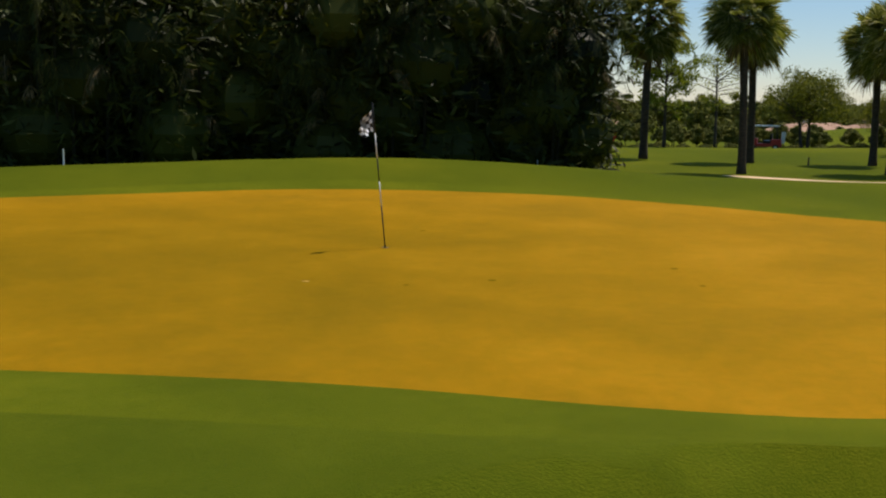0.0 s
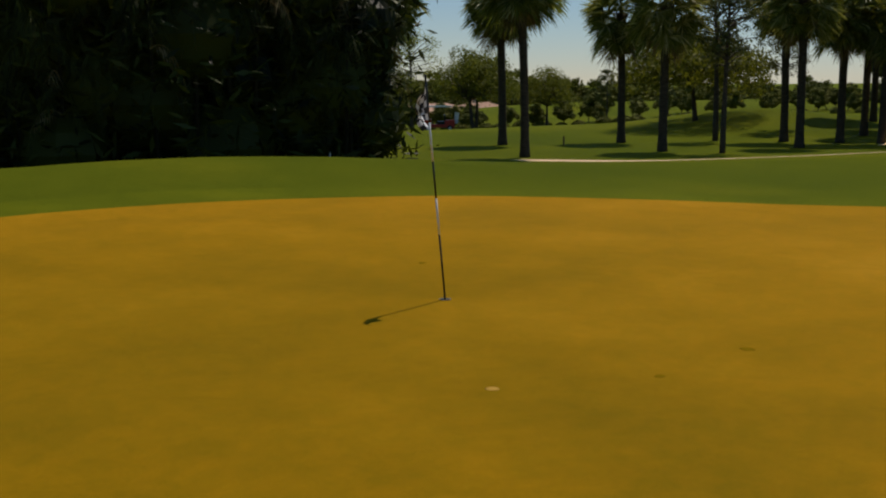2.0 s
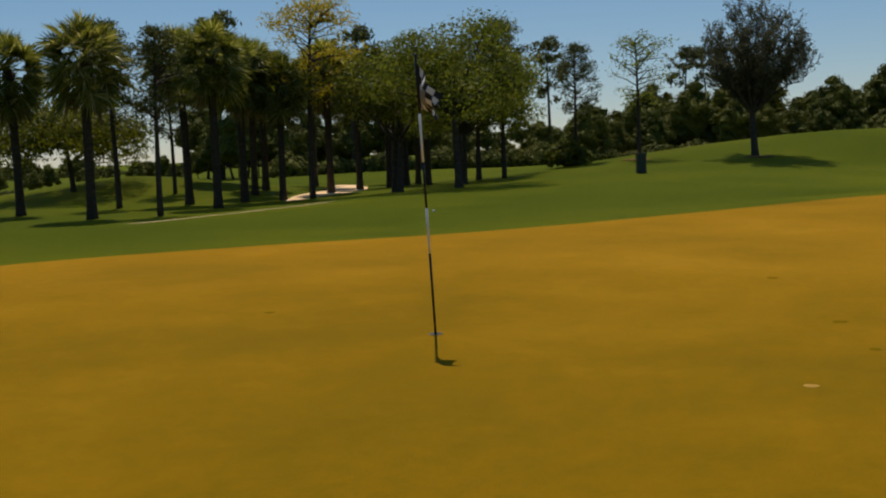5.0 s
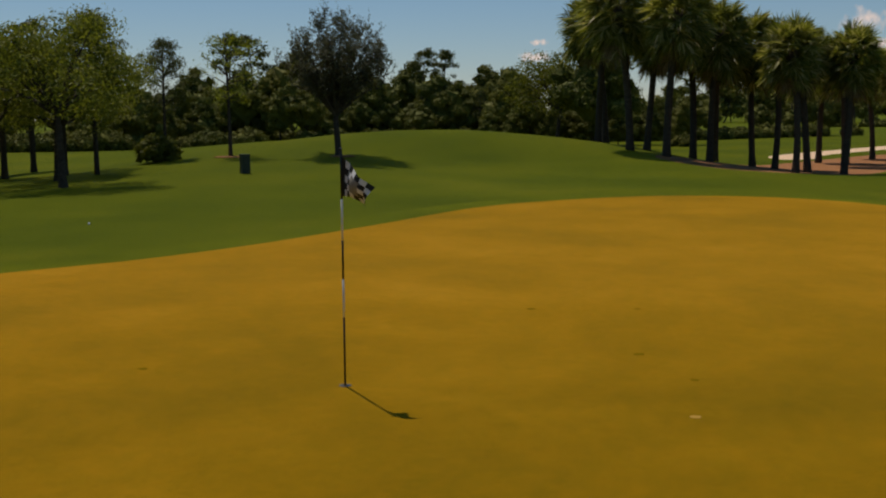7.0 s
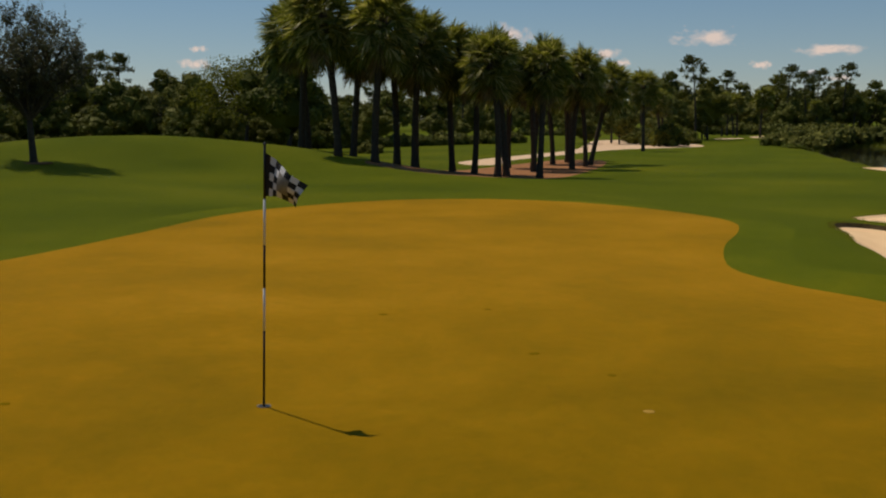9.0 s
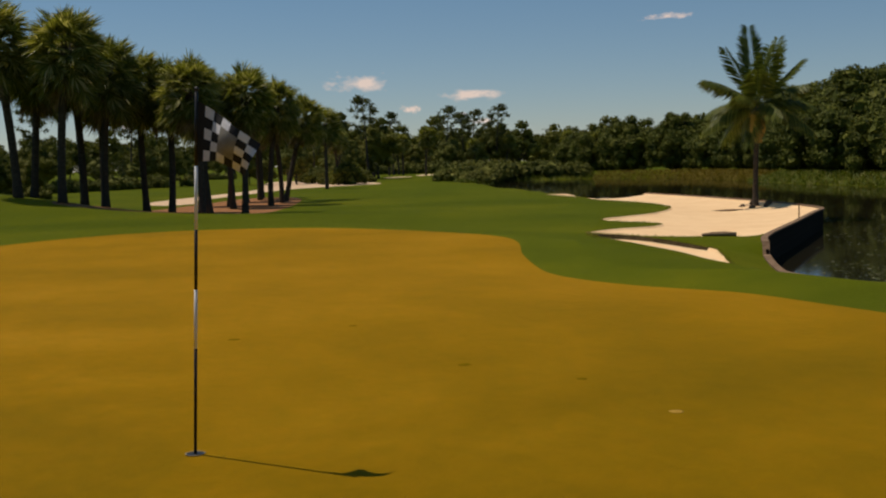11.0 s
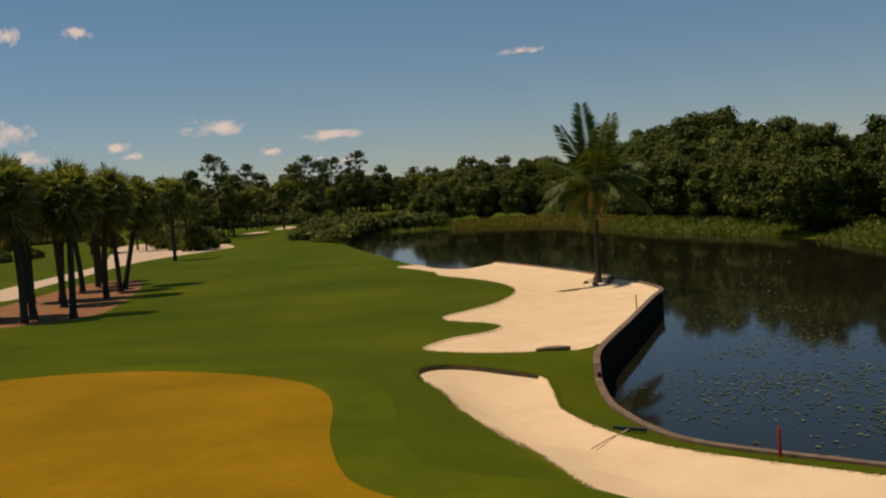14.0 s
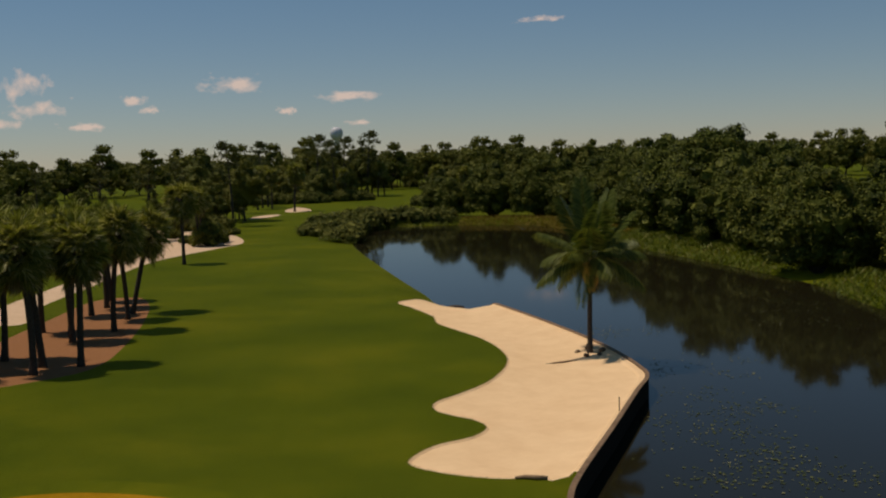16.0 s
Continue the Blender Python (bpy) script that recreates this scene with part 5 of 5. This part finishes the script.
MARK = plain("worn_turf", (0.31, 0.17, 0.008), (0.40, 0.23, 0.03), 20, 0.9, 0)
ring = Shape()
ball(ring, (0, 0, 0), 0.75, 6, 14, 0.07)
me = ring.mesh("mulch_ring", MULCH, True)
for x, y in ((17.2, 25.8), (14.25, 19.9), (21.7, 24.4), (19.6, 19.6), (25.4, 23.2), (20.6, 17.8), (37.6, 1.7), (37.0, 6.2), (13.5, 28.0)):
    ob = thing("mulch_ring", "thin brown mulch ring round a tree's foot", "mulch", "mulch rings", stand(x, y, 40 * x))
    part("bed", me, MULCH, ob)
litter_bin()
stop_sign()
golf_cart()
stake("hazard_stake", "red painted wooden hazard stake on the bank", 2.9, -14.75, 0.48, 0.028, RED, "stake")
for x, y in ((-7.1, 14.2), (6.4, 17.2), (8.9, 20.6)):
    stake("boundary_stake", "white boundary stake before the hedge", x, y, 0.55, 0.022, WHITE, "stake")
stake("wall_stub", "thin brown stub at the seawall's cap", 15.6, -29.2, 0.5, 0.02, TIMBER, "post")
stake("wooden_stub", "short dark wooden stub in the grass", 19.0, 24.4, 0.32, 0.035, TIMBER, "post")
rake(6.0, -15.1, 100)
timber_piece("driftwood_log", "weathered grey log at the sand's edge", 12.35, -21.5, 35, 0.9, 0.07, DRIFT)
for i, (x, y, r) in enumerate([(23.1, -38.1, 0.16), (24.1, -38.4, 0.2), (24.2, -37.7, 0.14), (23.3, -37.2, 0.15), (22.8, -37.5, 0.11)]):
    lump("rock", "brown rock at the foot of the palm", x, y, r, 0.7, ROCK, "rock", i + 3)
timber_piece("driftwood_branch", "dry branch lying on the sand", 23.2, -36.4, 70, 1.7, 0.045, DRIFT)
timber_piece("driftwood_branch", "dark wood washed onto the sand's edge", 40.2, -46.6, 20, 1.2, 0.16, OAK_BARK)
lump("golf_ball", "white golf ball on the fringe grass", 14.9, 6.2, 0.03, 1.0, WHITE, "ball", 20)
lump("ball_mark", "pale worn ball mark on the green", -1.22, -2.78, 0.05, 0.015, MARK, "turf mark", 22)
DIVOT = plain("dark_scuff", (0.13, 0.085, 0.003), (0.19, 0.115, 0.004), 25, 1.0, 0, 0.0)
for i, (x, y, r) in enumerate([(1.03, -2.85, 0.06), (3.62, -2.12, 0.06), (-0.05, -3.1, 0.04), (3.5, -3.4, 0.045), (0.81, 1.94, 0.05)]):
    lump("turf_scuff", "small dark scuff in the dry green turf", x, y, r, 0.012, DIVOT, "turf mark", 30 + i)
lump("ball_mark", "faint pale mark near the green's edge", 1.56, -8.0, 0.05, 0.015, MARK, "turf mark", 24)


# ---------------------------------------------------------------- far houses and tower
def house(x, y, turn, w, d, h, label):
    ob = thing("house", label, "house", "far houses", at=stand(x, y, turn, 1.0, 0.3))
    block("wall", PLASTER, ob, -w / 2, w / 2, -d / 2, d / 2, 0, h)
    s = Shape()
    o, r = 0.6, h + d * 0.19
    s.add([(-w / 2 - o, -d / 2 - o, h), (w / 2 + o, -d / 2 - o, h), (w / 2 + o, d / 2 + o, h), (-w / 2 - o, d / 2 + o, h), (-w / 2 + d / 2, 0, r), (w / 2 - d / 2, 0, r)],
        [(0, 1, 5, 4), (1, 2, 5), (2, 3, 4, 5), (3, 0, 4), (3, 2, 1, 0)])
    roof = part("roof", s, TILES, ob, "orange clay tile hip roof")
    block("chimney", PLASTER, roof, w * 0.1, w * 0.1 + 0.8, -0.4, 0.4, h + 0.4, r + 0.7)
    n = int(w / 3)
    for i in range(n):
        x0 = -w / 2 + (i + 0.5) * w / n
        win = block("window", WHITE, ob, x0 - 0.62, x0 + 0.62, -d / 2 - 0.06, -d / 2 + 0.01, 0.9, 2.3, "white window frame")
        block("pane", GLASS, win, x0 - 0.52, x0 + 0.52, -d / 2 - 0.075, -d / 2 - 0.064, 1.0, 2.2, "dark glass pane")


house(64.0, 202.0, 200, 16, 9, 2.8, "cream house with an orange tiled roof behind trees")
house(103.0, 187.0, 200, 20, 9, 2.9, "long cream house with an orange tiled roof")
house(116.0, 188.0, 190, 14, 9, 3.0, "cream house with a bright orange roof")


def water_tower():
    ob = thing("water_tower", "pale bulb-topped water tower beyond the woods", "water tower", at=pose(330.0, -271.5, -1.0) @ Matrix.Diagonal((0.7, 0.7, 0.92, 1)))
    s = Shape()
    s.tube([(0, 0, 0), (0, 0, 4), (0, 0, 17), (0, 0, 18.5)], [2.2, 1.2, 1.1, 1.6], 16)
    part("stem", s, GREY, ob, "", True)
    s = Shape()
    prof = [(18.0, 1.5), (19.0, 2.9), (20.2, 3.6), (21.4, 3.7), (22.6, 3.2), (23.4, 2.0), (23.8, 0.3)]
    s.tube([(0, 0, z) for z, _ in prof], [r for _, r in prof], 20)
    part("tank", s, GREY, ob, "rounded pale tank", True)


water_tower()


# ---------------------------------------------------------------- clouds
def cloud_material():
    m, nt, _ = material("thin_cloud", 1.0, 0.0)
    tc = nt.nodes.new("ShaderNodeTexCoord")
    grad = nt.nodes.new("ShaderNodeTexGradient")
    grad.gradient_type = "SPHERICAL"
    nt.links.new(tc.outputs["Object"], grad.inputs[0])
    info = nt.nodes.new("ShaderNodeObjectInfo")
    add = nt.nodes.new("ShaderNodeVectorMath")
    add.operation = "MULTIPLY_ADD"
    add.inputs[1].default_value = (1.0, 1.0, 0.45)
    nt.links.new(tc.outputs["Object"], add.inputs[0])
    nt.links.new(info.outputs["Location"], add.inputs[2])
    n = nt.nodes.new("ShaderNodeTexNoise")
    n.inputs["Scale"].default_value, n.inputs["Detail"].default_value, n.inputs["Roughness"].default_value = 2.4, 7, 0.55
    nt.links.new(add.outputs[0], n.inputs["Vector"])
    part_noise = nt.nodes.new("ShaderNodeMath")
    part_noise.operation = "MULTIPLY"
    part_noise.inputs[1].default_value = 0.8
    nt.links.new(n.outputs["Fac"], part_noise.inputs[0])
    total = nt.nodes.new("ShaderNodeMath")
    total.operation = "MULTIPLY_ADD"
    total.inputs[1].default_value = 0.42
    nt.links.new(grad.outputs["Fac"], total.inputs[0])
    nt.links.new(part_noise.outputs[0], total.inputs[2])
    alpha = ramp(nt, total.outputs[0], ((0.52, (0, 0, 0)), (0.76, (0.85, 0.85, 0.85))))
    # emission paints in the sunlit brightness; the sheets take no light
    em, tr, mx = nt.nodes.new("ShaderNodeEmission"), nt.nodes.new("ShaderNodeBsdfTransparent"), nt.nodes.new("ShaderNodeMixShader")
    em.inputs[0].default_value, em.inputs[1].default_value = (1.0, 0.83, 0.73, 1), 1.05
    nt.links.new(alpha, mx.inputs[0])
    nt.links.new(tr.outputs[0], mx.inputs[1])
    nt.links.new(em.outputs[0], mx.inputs[2])
    nt.links.new(mx.outputs[0], nt.nodes["Material Output"].inputs[0])
    return m


CLOUD = cloud_material()
CLOUDS = [(123.8, 4.2, 5.0, 1.3), (129.9, 3.5, 4.6, 0.8), (119.0, 3.5, 2.3, 0.8), (119.7, 3.0, 1.7, 0.6), (114.2, 9.1, 1.7, 1.3), (117.4, 9.2, 1.8, 1.0), (140.0, 7.1, 3.3, 0.7), (113.7, 4.3, 3.4, 1.8),
    (114.4, 3.1, 3.8, 1.2), (130.3, 2.1, 1.9, 0.5), (116.5, 2.2, 2.8, 0.6), (126.6, 2.8, 1.4, 0.6), (97.7, 2.9, 2.0, 0.8), (98.0, 3.7, 1.3, 0.5), (112.5, 2.4, 3.0, 1.0)]
for az, el, wide, high in CLOUDS:
    far = 1900.0
    a, e = radians(az), radians(el)
    s = Shape()
    cols, rows = 12, 6
    s.add([(2 * i / cols - 1, 0.15 * (1 - (2 * i / cols - 1) ** 2), 2 * k / rows - 1) for k in range(rows + 1) for i in range(cols + 1)],
        [(k * (cols + 1) + i, k * (cols + 1) + i + 1, (k + 1) * (cols + 1) + i + 1, (k + 1) * (cols + 1) + i) for k in range(rows) for i in range(cols)])
    ob = new("cloud", s.mesh("cloud", CLOUD, True))
    ob.matrix_basis = pose(far * math.sin(a), far * math.cos(a), far * math.tan(e), 0, 0, -az) @ Matrix.Diagonal((far * radians(wide) / 2, 30, far * radians(high) / 2, 1))
    ob.visible_shadow = False
    tagged(ob, "small thin fair-weather cloud low in the sky", "cloud", "fair-weather clouds", "structure")
